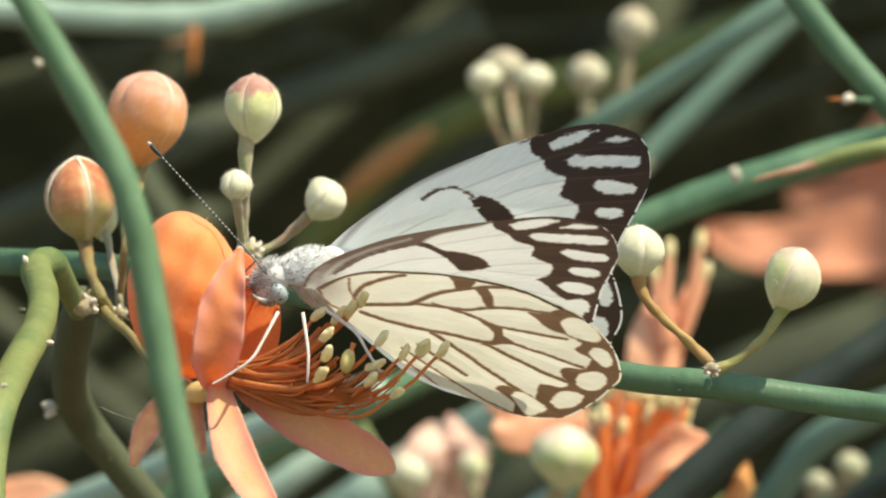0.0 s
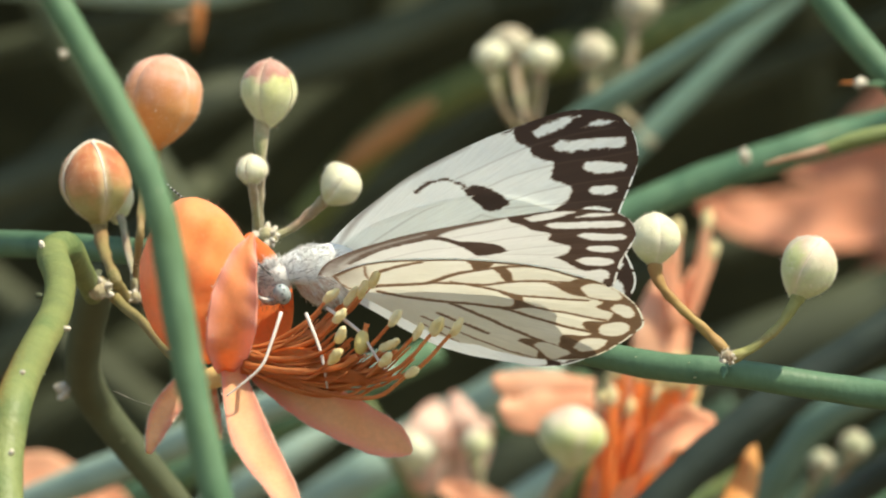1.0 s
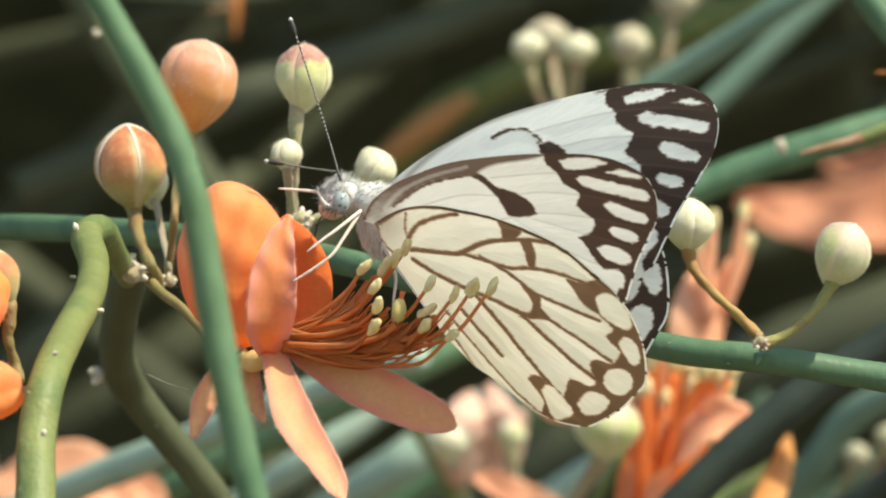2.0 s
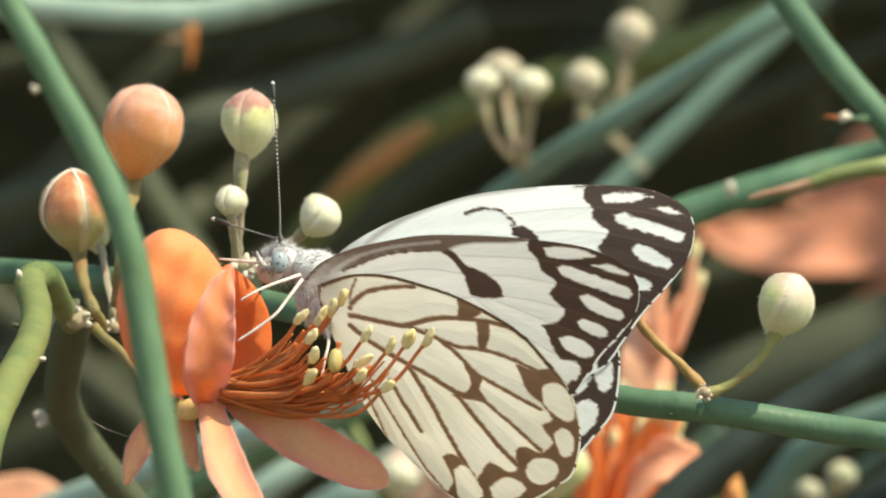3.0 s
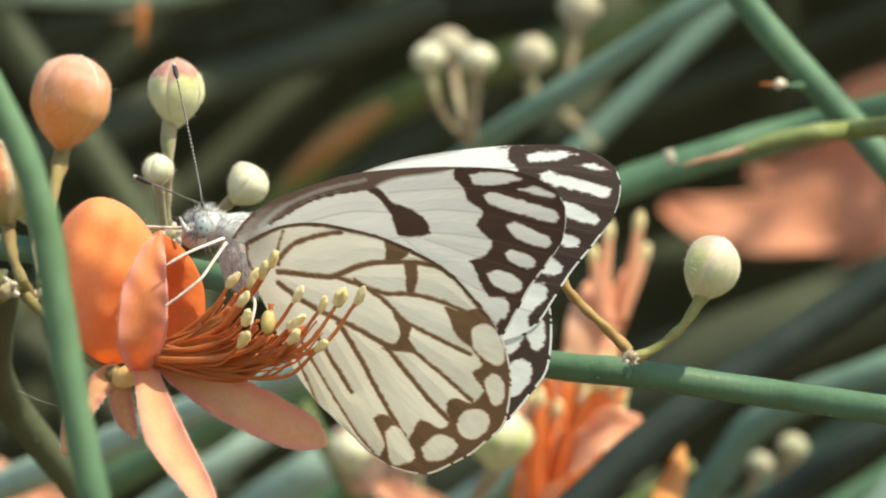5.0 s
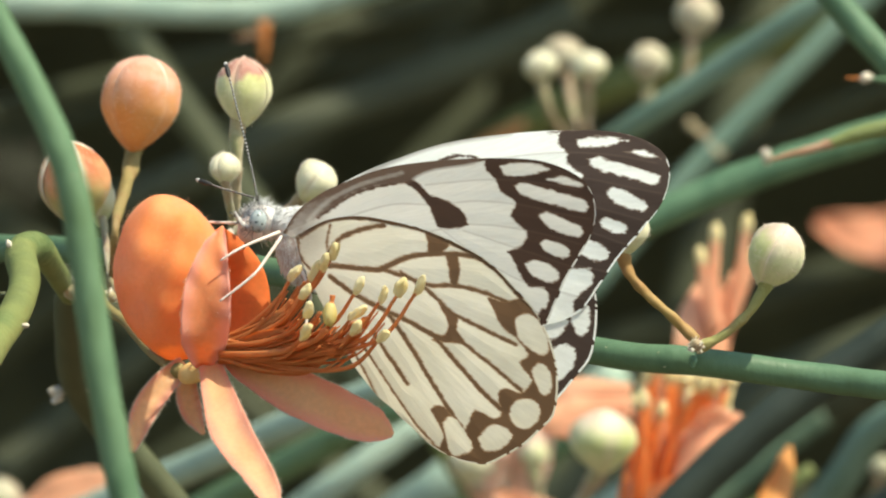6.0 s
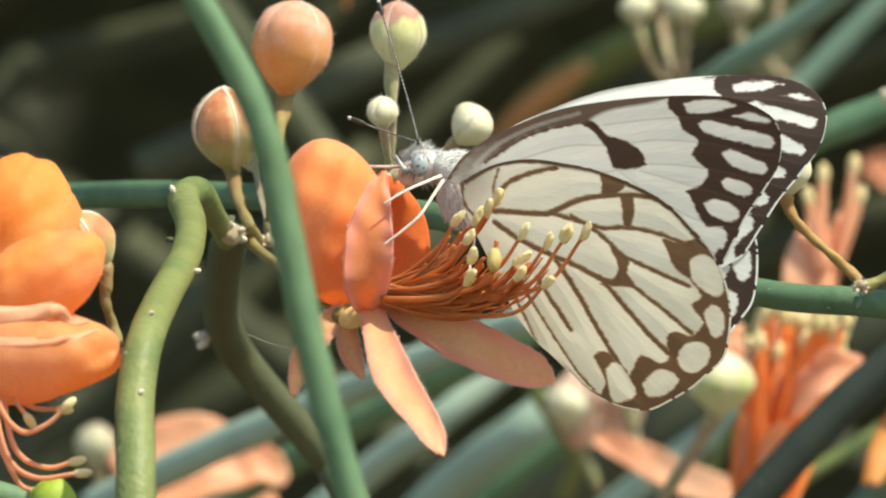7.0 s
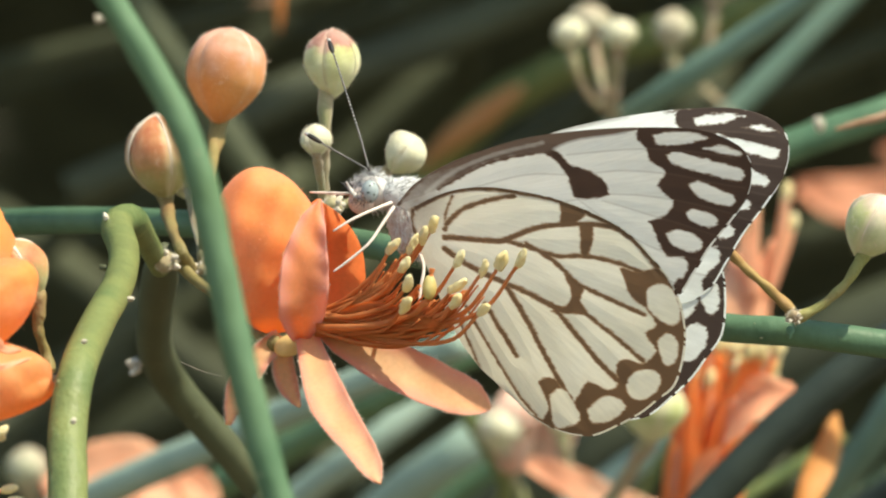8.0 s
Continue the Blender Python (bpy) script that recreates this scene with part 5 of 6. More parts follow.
top_stem = stem("caper_branch", [(-89.49, 420.00, 35.39), (-69.47, 420.00, 36.09), (-56.13, 420.00, 35.69), (-44.14, 420.00, 34.71), (-33.14, 420.00, 34.41), (-26.12, 420.00, 35.64), (-16.08, 420.00, 38.29), (4.00, 420.00, 43.99)], [1.9, 1.9, 1.8, 1.8, 2.0, 1.8, 1.7], PALE_STEM, "pale green stem with an orange thorn", 23)
thorn(top_stem, (-33.00, 410.00, 32.83), (-33.14, 410.00, 27.29), 0.8)
thorn(top_stem, (-33.55, 412.00, 31.46), (-36.87, 412.00, 30.98), 0.35, DRY)
stem("caper_branch", [(-26.38, 700.00, 9.68), (-13.97, 680.00, 21.92), (-5.33, 660.00, 26.84), (6.32, 640.00, 31.08), (21.62, 620.00, 34.19), (41.16, 600.00, 39.95)], [2.6, 3.0, 2.9, 2.8, 2.8], LIME_STEM, "dull olive stem far behind", 24, spots=3)
stem("caper_branch", [(-21.75, 640.00, 14.82), (-16.65, 630.00, 18.94), (-11.69, 625.00, 22.28), (-6.77, 620.00, 25.43)], [0.5, 1.7, 1.9, 0.8], WITHERED, "withered orange-brown shoot far behind", 25, spots=2)
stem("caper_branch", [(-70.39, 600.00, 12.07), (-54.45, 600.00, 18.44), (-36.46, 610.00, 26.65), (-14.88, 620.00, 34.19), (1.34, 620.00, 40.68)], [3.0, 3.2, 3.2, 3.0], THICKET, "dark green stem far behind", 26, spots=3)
stem("caper_branch", [(-71.0, 565.00, 68.00), (-63.50, 562.00, 50.50), (-58.50, 560.00, 37.40), (-47.00, 558.00, 20.40), (-36.00, 556.00, 3.30), (-27.40, 556.00, -13.00)], [2.3, 2.5, 2.5, 2.3], OLIVE_STEM, "dull olive stem slanting down far behind the buds", 27, spots=3)
low = [
    ([(-54.12, 260.00, -25.23), (-42.54, 250.00, -20.12), (-31.26, 240.00, -15.72), (-21.32, 230.00, -11.81), (-9.55, 220.00, -7.73)], [1.6, 1.6, 1.5, 1.4], PALE_STEM),
    ([(-53.10, 330.00, -32.37), (-40.58, 320.00, -24.55), (-26.59, 310.00, -17.21), (-15.25, 300.00, -11.78), (-4.82, 300.00, -6.86)], [1.6, 1.7, 1.6, 1.5], GREEN_STEM),
    ([(-32.21, 420.00, -37.21), (-23.29, 410.00, -28.90), (-14.56, 400.00, -22.39), (-6.08, 400.00, -17.17), (7.52, 390.00, -9.57)], [2.5, 2.6, 2.5, 2.3], PALE_STEM),
    ([(-40.68, 370.00, -32.96), (-31.42, 365.00, -25.86), (-23.57, 360.00, -20.37), (-14.64, 360.00, -14.11)], [1.7, 1.8, 1.7, 1.6], PALE_STEM),
    ([(-27.46, 440.00, -38.70), (-19.09, 430.00, -30.88), (-9.60, 425.00, -24.02), (-0.22, 420.00, -18.22), (11.64, 410.00, -11.76)], [1.3, 1.4, 1.3, 1.2], GREEN_STEM),
    ([(6.45, 150.00, -26.28), (13.04, 150.00, -19.22), (18.69, 150.00, -14.04), (24.34, 150.00, -9.80), (31.40, 150.00, -5.33), (36.95, 150.00, -1.80), (47.88, 150.00, 5.26)], [1.6, 1.7, 1.7, 1.7], SHADOW_STEM),
    ([(22.31, 340.00, -31.54), (30.46, 330.00, -21.55), (35.66, 325.00, -14.84), (46.61, 320.00, -10.00), (60.39, 320.00, -5.84)], [1.7, 1.8, 1.7, 1.7], GREY_STEM),
    ([(25.70, 260.00, -26.88), (33.73, 255.00, -21.78), (42.63, 250.00, -15.66), (55.23, 250.00, -8.60)], [1.7, 1.7, 1.7], SHADOW_STEM),
    ([(-8.72, 340.00, -27.89), (-7.46, 335.00, -23.49), (-11.02, 330.00, -16.74), (-13.42, 330.00, -11.93)], [0.9, 0.9, 0.8], LIME_STEM),
    ([(5.75, 320.00, -27.22), (8.10, 318.00, -23.01), (10.45, 316.00, -18.82)], [0.6, 0.6, 0.5], LIME_STEM),
    ([(10.20, 300.00, -30.07), (16.57, 300.00, -25.55), (21.79, 300.00, -22.54), (27.70, 300.00, -18.95)], [0.7, 0.75, 0.7], LIME_STEM),
    ([(35.51, 450.00, -37.78), (45.14, 450.00, -30.76), (53.95, 450.00, -25.12), (67.16, 450.00, -17.13)], [1.7, 1.7, 1.7], MOSS_STEM),
    ([(-9.80, 440.00, -36.70), (0.41, 440.00, -29.07), (9.94, 440.00, -22.74), (20.15, 440.00, -16.95)], [1.6, 1.7, 1.6], PALE_STEM),
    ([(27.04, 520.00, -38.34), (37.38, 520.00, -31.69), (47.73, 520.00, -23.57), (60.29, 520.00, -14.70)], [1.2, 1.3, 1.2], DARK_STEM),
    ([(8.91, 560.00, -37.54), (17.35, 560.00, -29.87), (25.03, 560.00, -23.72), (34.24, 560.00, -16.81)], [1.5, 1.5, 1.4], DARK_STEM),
    ([(46.42, 420.00, -37.21), (52.29, 420.00, -27.88), (61.08, 420.00, -17.22)], [1.8, 1.8, 1.8], PALE_STEM),
]
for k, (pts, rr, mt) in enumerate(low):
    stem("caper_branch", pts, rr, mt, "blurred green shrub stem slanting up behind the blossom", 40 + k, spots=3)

def far_bud(at, axis, length, width, mat, label, seed, ped=None, pr=(0.35, 0.35, 0.6)):
    return bud(at, axis, length, width, mat, label, seed, 0, ped, PEDICEL_PALE, pr, fluff=0, sides=6)


far_bud((0.80, 306.00, 23.10), (-0.1, 0, 1), 3.6, 3.5, BUD_CREAM, "small cream bud of a far cluster", 31, [(4.63, 312.00, 14.80), (2.44, 308.00, 17.07), (1.33, 306.00, 19.36), (0.86, 306.00, 21.69)])
far_bud((2.91, 325.00, 24.71), (0.1, 0, 1), 4.4, 4.6, BUD_PINK, "pinkish bud of a far cluster", 32, [(5.00, 315.00, 14.85), (3.96, 320.00, 18.51), (3.27, 325.00, 22.80)])
far_bud((5.84, 300.00, 22.69), (0, 0, 1), 3.6, 3.7, BUD_CREAM, "round cream bud of a far cluster", 33, [(4.98, 312.00, 14.80), (5.18, 306.00, 18.19), (5.72, 300.00, 21.24)], (0.75, 0.7, 0.7))
far_bud((11.85, 340.00, 24.31), (0.1, 0, 1), 4.6, 4.3, BUD_PINK, "dull pink-green bud far behind", 34, [(11.66, 340.00, 20.17), (11.79, 340.00, 22.61)], (0.7, 0.7))
far_bud((17.24, 360.00, 30.00), (0.1, 0, 1), 5.2, 4.6, BUD_PINK, "dull pink-green bud far behind", 35, [(15.99, 360.00, 23.15), (16.74, 360.00, 27.51)], (0.6, 0.7))
far_bud((7.19, 190.00, -13.99), (0.05, -0.1, 1), 5.9, 6.1, BUD_FLUSHED, "pale green bud flushed with pink, out of focus", 36, [(1.40, 197.00, -24.80), (4.20, 194.00, -20.50), (6.60, 191.00, -16.80)], (0.57, 0.62, 0.85))
far_bud((-1.15, 320.00, -17.20), (0.05, 0, 1), 4.0, 3.1, BUD_FLUSHED, "green bud out of focus", 37, [(-0.38, 322.00, -25.11), (-1.02, 320.00, -20.29)], (0.5, 0.7))
far_bud((-7.78, 318.00, -17.90), (0.1, 0, 1), 4.8, 4.6, BUD_CREAM, "cream bud out of focus", 38, [(-4.92, 332.00, -27.14), (-7.23, 330.00, -21.03)], (0.5, 0.7))
far_bud((-58.30, 330.00, -20.90), (0.1, 0, 1), 5.2, 4.6, BUD_PINK, "pinkish bud behind the bent stem, out of focus", 43, [(-57.50, 332.00, -31.00), (-58.10, 331.00, -24.00)], (0.5, 0.7))
far_bud((39.00, 330.00, -18.06), (0.1, 0, 1), 3.6, 3.4, BUD_PINK, "small pink-green bud out of focus", 39, [(35.79, 335.00, -24.70), (38.07, 332.00, -20.09)], (0.4, 0.5))
far_bud((35.94, 340.00, -19.98), (0.4, 0, 1), 3.0, 2.9, BUD_PINK, "small pink bud out of focus", 40, [(33.46, 345.00, -25.61), (35.29, 342.00, -21.86)], (0.4, 0.5))
far_bud((19.31, 420.00, 16.82), (0.1, 0, -1), 3.4, 3.2, BUD_PINK, "tiny pink bud far behind", 41, [(16.07, 420.00, 20.04), (18.02, 420.00, 18.32)], (0.5, 0.5))

def blossom(at, label, petals, seed, filaments=(), thick=0.28, fil_mat=FILAMENT, anther=1.8):
    t = thing("caper_blossom", at, label, "flower")
    for k, (pts, wd, acr, cup, mt) in enumerate(petals):
        part("petal", leaf(pts, wd, acr, cup, 24, 12, 0.07 * max(wd), seed + k, 0.25), mt, t)
    for k, pts in enumerate(filaments):
        part("filament", tube(pts, [thick, thick * 0.9, thick * 0.7], 7, 6), fil_mat if k % 4 else PETAL_PINK, t)
        w = Vector(pts[-1]) - Vector(pts[-2])
        part("anther", blob(Vector(pts[-1]) + w.normalized() * 0.3, w, anther, anther * 0.5, 0.2, 10, 8, seed=k), ANTHER, t)
    return t


g = random.Random(5)
fan = []
for k in range(54):
    a = k / 53
    r0 = Vector((10.23, 200.00, -26.76)) + Vector((g.uniform(-2.2, 3.2), g.uniform(-3, 3), 0))
    r2 = Vector((14.04, 200.00, -10.05)) + Vector((-3.5 + 8 * a + g.uniform(-1, 1), g.uniform(-5, 5), g.uniform(-2, 2.5)))
    fan.append([r0, r0.lerp(r2, 0.5) + Vector((g.uniform(-1, 1), 0, 0)), r2])
blossom((12.01, 200.00, -20.70), "orange blossom with upright red-orange filaments, out of focus", [
    ([(11.47, 198.00, -23.17), (12.95, 196.00, -18.06), (16.43, 194.00, -13.99), (19.95, 194.00, -12.48)], [1.5, 3.5, 3.0, 0.6], (0.5, 0.3, 0.8), 0.5, PETAL_PINK),
    ([(10.20, 206.00, -27.00), (10.80, 206.00, -22.00), (11.60, 207.00, -17.50), (12.60, 209.00, -14.20)], [2.0, 2.9, 2.8, 1.8], (1, 0.2, 0), 0.5, PETAL_FIERY),
    ([(9.65, 215.00, -11.05), (5.50, 215.00, -11.76), (2.65, 215.00, -11.98), (1.11, 215.00, -10.92)], [1.0, 2.0, 1.8, 0.6], (0.1, 0.4, 1), 0.4, PETAL_PINK),
    ([(9.71, 218.00, -9.79), (5.56, 218.00, -9.47), (1.92, 218.00, -9.42), (0.36, 218.00, -8.87)], [0.8, 1.3, 1.3, 0.5], (0.1, 0.4, 1), 0.4, PETAL_PINK),
    ([(20.26, 196.00, -23.40), (22.02, 200.00, -19.80), (23.26, 205.00, -16.97), (23.87, 209.00, -15.09)], [0.8, 1.5, 1.1, 0.3], (1, 0.3, 0.2), 0.5, PETAL_YELLOW),
], 60, fan, 0.36, PETAL_FIERY, 1.9)
blossom((16.44, 240.00, -6.34), "salmon blossom with upright petals, out of focus", [
    ([(15.37, 240.00, -10.63), (16.18, 240.00, -6.34), (16.57, 241.00, -2.59), (17.32, 243.00, 0.09), (17.88, 244.00, 1.98)], [2.0, 2.6, 2.2, 1.1, 0.3], (1, 0.2, 0), 0.4, PETAL_PINK),
    ([(17.59, 243.00, -8.52), (18.23, 243.00, -4.22), (19.23, 244.00, -0.99), (19.79, 245.00, 1.17)], [1.2, 1.4, 0.9, 0.3], (1, 0.3, 0.1), 0.5, PETAL_PINK),
], 70, [
    [(17.78, 240.00, -4.20), (17.62, 240.00, 0.09), (17.95, 240.00, 4.38)],
    [(18.91, 242.00, -4.21), (20.25, 242.00, 1.16), (20.90, 242.00, 5.20)],
    [(18.93, 243.00, -4.22), (20.82, 243.00, 0.63), (21.35, 243.00, 2.24)],
    [(17.52, 240.00, -4.73), (16.87, 240.00, -0.45), (16.55, 240.00, 2.23)],
], 0.65, PETAL_PINK, 2.3)
blossom((62.52, 900.00, 14.34), "large salmon blossom behind the slanting stems, out of focus", [
    ([(40.22, 900.00, 13.33), (48.33, 900.00, 10.79), (58.47, 900.00, 9.79), (70.63, 900.00, 11.31), (79.56, 900.00, 14.34)], [1.32, 4.49, 6.21, 7.26, 5.15], (0.1, 0.4, 1), 0.5, PETAL_DULL),
    ([(55.95, 913.21, 19.60), (66.18, 913.21, 19.08), (75.39, 913.21, 19.60), (87.67, 913.21, 21.65)], [1.06, 4.09, 7.53, 7.92], (0.1, 0.4, 1), 0.5, PETAL_DULL),
    ([(56.46, 926.42, -15.35), (63.70, 926.42, -10.18), (71.97, 926.42, -2.95), (81.05, 926.42, 6.35), (90.56, 926.42, 14.62)], [1.06, 4.49, 5.15, 5.81, 5.15], (0.5, 0.4, 0.8), 0.5, PETAL_DULL),
    ([(65.15, 913.21, 23.69), (71.29, 913.21, 27.79), (79.48, 913.21, 31.88), (87.67, 913.21, 34.95)], [1.06, 4.49, 6.21, 5.15], (0.5, 0.4, 0.8), 0.5, PETAL_DULL),
], 80)
blossom((-44.22, 300.00, -20.19), "salmon blossom low behind the stems, out of focus", [
    ([(-54.65, 300.00, -22.50), (-48.86, 300.00, -20.76), (-44.22, 300.00, -21.23), (-40.46, 300.00, -23.66)], [1.4, 3.4, 3.6, 1.0], (0.1, 0.4, 1), 0.5, PETAL_PINK),
    ([(-51.50, 305.00, -26.73), (-45.67, 305.00, -23.81), (-39.84, 305.00, -22.64), (-36.92, 305.00, -24.39)], [1.0, 2.6, 2.4, 0.8], (0.1, 0.4, 1), 0.6, PETAL_PINK),
], 90)
blossom((-47.47, 330.00, -21.67), "salmon blossom behind the bent stem, out of focus", [
    ([(-49.40, 330.00, -29.50), (-49.30, 327.00, -25.50), (-48.90, 326.00, -22.20), (-48.20, 329.00, -19.60)], [1.2, 2.7, 3.0, 2.4, 0.6], (1, 0.1, 0.1), 0.9, PETAL_PINK),
    ([(-45.60, 331.00, -29.50), (-45.20, 328.00, -26.60), (-44.40, 327.00, -24.40), (-43.20, 330.00, -22.60)], [1.2, 2.6, 2.6, 2.0, 0.5], (1, 0.1, -0.2), 0.9, PETAL_PINK),
    ([(-50.41, 326.00, -29.87), (-45.53, 326.00, -27.63), (-41.30, 326.00, -26.56), (-38.94, 326.00, -27.84)], [1.0, 1.8, 1.8, 0.6], (0.1, 0.4, 1), 0.7, PETAL_PINK),
], 100)
blossom((-4.39, 320.00, -15.49), "pale pink blossom low behind the strap petals, out of focus", [
    ([(-6.50, 330.00, -22.50), (-6.60, 327.00, -18.50), (-6.30, 326.00, -15.50), (-5.60, 329.00, -12.60)], [1.6, 3.0, 3.6, 2.8, 0.8], (1, 0.1, 0.1), 0.9, PETAL_PALE),
    ([(-2.60, 332.00, -22.50), (-2.20, 330.00, -18.50), (-2.40, 328.00, -14.80), (-3.20, 331.00, -11.90)], [1.6, 2.8, 3.4, 2.6, 0.8], (1, 0.1, -0.1), 0.9, PETAL_PALE),
    ([(-5.00, 305.00, -20.90), (-0.50, 304.00, -23.00), (3.50, 303.00, -25.20), (9.90, 303.00, -27.60)], [0.8, 1.7, 1.8, 1.6], (0.4, 0.3, 1), 0.5, PETAL_PINK),
], 110)

# the orange blossom on the bent stem
side = blossom((-32.03, -24.00, -7.64), "large orange blossom with curled filaments beside a bent stem", [
], 120, [
    [(-38.45, -30.00, -7.70), (-38.12, -31.00, -10.42), (-36.81, -31.00, -11.99), (-35.26, -31.00, -11.53), (-34.20, -31.00, -10.61)],
    [(-38.20, -29.00, -7.72), (-37.73, -30.00, -11.81), (-36.94, -30.00, -13.55), (-35.42, -30.00, -14.21), (-33.94, -30.00, -13.92)],
    [(-38.11, -28.00, -7.73), (-37.32, -28.00, -9.82), (-36.31, -28.00, -10.60), (-34.78, -28.00, -10.75)],
    [(-38.65, -32.00, -8.34), (-37.78, -32.00, -13.13), (-36.13, -32.00, -14.71), (-33.47, -32.00, -14.56)],
    [(-39.16, -30.00, -8.36), (-38.59, -30.00, -11.79), (-37.32, -30.00, -14.90), (-36.32, -30.00, -15.61)],
    [(-37.77, -30.00, -7.72), (-37.54, -30.00, -9.09), (-37.17, -30.00, -10.20), (-36.58, -30.00, -11.10)],
], 0.2, PETAL_PINK, 1.2)
def crumple(shape, size, seed):
    """Soft folds pressed into a petal."""
    off = Vector((seed * 3.1, 0, seed))
    out = []
    for v in shape[0]:
        v = Vector(v)
        n = noise.noise(v * 0.35 + off) + 0.5 * noise.noise(v * 0.9 + off)
        ridge = abs(math.sin(0.55 * v.x - 0.9 * v.z + seed + 1.2 * noise.noise(v * 0.25 + off))) ** 0.5
        out.append(v + Vector((0.4, -0.6, 0.5)) * size * (n + 0.9 * (ridge - 0.7)))
    return out, shape[1]


for name, at, way, ln, wd, tip, mt, sd, lab in (
    ("upper_petal", (-37.73, -20.00, -0.53), (0.15, 0, 1), 11.0, 8.2, 0.1, PETAL_GLOW, 2, "domed bright orange petal"),
    ("folded_petal", (-35.71, -29.00, -3.01), (0.9, 0, 0.55), 9.0, 5.6, 0.1, PETAL_GLOW, 3, "folded bright orange petal"),
    ("lower_petal", (-36.64, -29.00, -7.36), (1, 0, -0.02), 11.8, 5.8, 0.6, PETAL, 4, "boat-shaped deep orange petal"),
):
    sh = crumple(blob(at, way, ln, wd, tip, 48, 36, lump=0.03, seed=sd), 0.55, sd)
    p = part(name, sh, mt, side, lab)
    part("down", fuzz(sh, 700, (0.1, 0.22), 0.008, 0.5, sd), PETAL_PINK, p)["kind"] = "stuff"
for pts, wd in (
    ([(-32.53, -33.00, -5.48), (-33.15, -36.00, -5.37), (-33.98, -38.00, -4.55), (-35.33, -38.00, -4.74), (-38.36, -38.00, -4.78)], [0.15, 0.35, 0.55, 0.6, 0.7]),
    ([(-31.82, -35.00, -5.99), (-33.45, -37.00, -6.43), (-35.39, -38.00, -6.55), (-38.74, -38.00, -6.31)], [0.1, 0.25, 0.35, 0.4]),
):
    part("fold", leaf(pts, wd, (0.05, 0.5, 1), 0.9, 24, 8, 0.12, 5), PETAL_PINK, side, "pale salmon petal edge")
bud((-33.09, -20.00, -0.69), (-0.45, -0.15, 0.88), 4.1, 3.1, BUD_STRIPED, "striped orange and green bud beside a large blossom", 3, seams=4, belly=1.15, pedicel=[(-31.56, -20.00, -7.00), (-32.00, -19.50, -5.60), (-32.33, -20.00, -4.20), (-32.20, -20.00, -2.60)], ped_r=(0.36, 0.32, 0.32, 0.5), fluff=200)
node((-31.28, -26.00, -7.64), 0.5, "white knot joining a blossom to a bent stem", 6, 9)
bud((-35.25, -30.00, -16.43), (0.3, -0.2, 0.7), 3.4, 2.8, LIME_SKIN, "bright lime-green bud under a blossom", 44, fluff=0)
stem("caper_branch", [(-52.90, 10.00, -17.37), (-45.44, 10.00, -16.32), (-40.81, 12.00, -17.27), (-36.64, 15.00, -19.55)], [0.9, 0.9, 0.9], GREEN_STEM, "green twig below the large blossom", 66, spots=3)

thread = part("spider_thread", tube([(-25.21, 12.00, -6.89), (-23.84, 10.00, -7.47), (-22.11, 2.00, -7.80)], [0.014, 0.014, 0.014], 5, 4), SEAM)
tagged(thread, "fine whitish spider thread between a stem and a petal", "thread")

# ---------------------------------------------------------------- movement
# seconds, the eye's place in mm, nose-up turn, lean
BODY = [
    (0, -13.22, -0.50, 0.70, -30, 36),
    (0.2, -13.29, -0.50, 0.58, -30, 38),
    (0.5, -13.50, -0.50, 0.43, -30, 38),
    (0.8, -14.22, -0.50, -0.44, -32, 40),
    (1, -14.12, -0.50, -0.14, -30, 40),
    (1.2, -14.47, -0.50, -0.13, -30, 40),
    (2.3, -10.17, -0.50, 5.34, 12, 4),
    (2.5, -9.07, -0.50, 4.60, 16, 2),
    (2.7, -11.76, -0.50, 4.16, 8, 1),
    (2.9, -12.98, -0.50, 3.68, 3, 0),
    (3, -12.49, -0.50, 3.44, 2, 0),
    (3.5, -12.94, -0.50, 3.69, 0, 0),
    (4, -12.52, -0.50, 4.06, 0, 0),
    (4.5, -12.55, -0.50, 3.74, 0, 0),
    (5.8, -12.50, -0.50, 3.56, 0, 0),
    (6, -12.87, -0.50, 3.67, 0, 0),
    (6.2, -13.11, -0.50, 3.69, 0, 0),
    (6.5, -12.78, -0.50, 3.72, 0, 0),
    (6.8, -12.29, -0.50, 4.04, 0, 0),
    (7, -13.24, -0.50, 3.67, 0, 0),
    (7.5, -12.99, -0.50, 3.70, 0, 0),
    (8, -12.16, -0.50, 3.77, 0, 0),
]
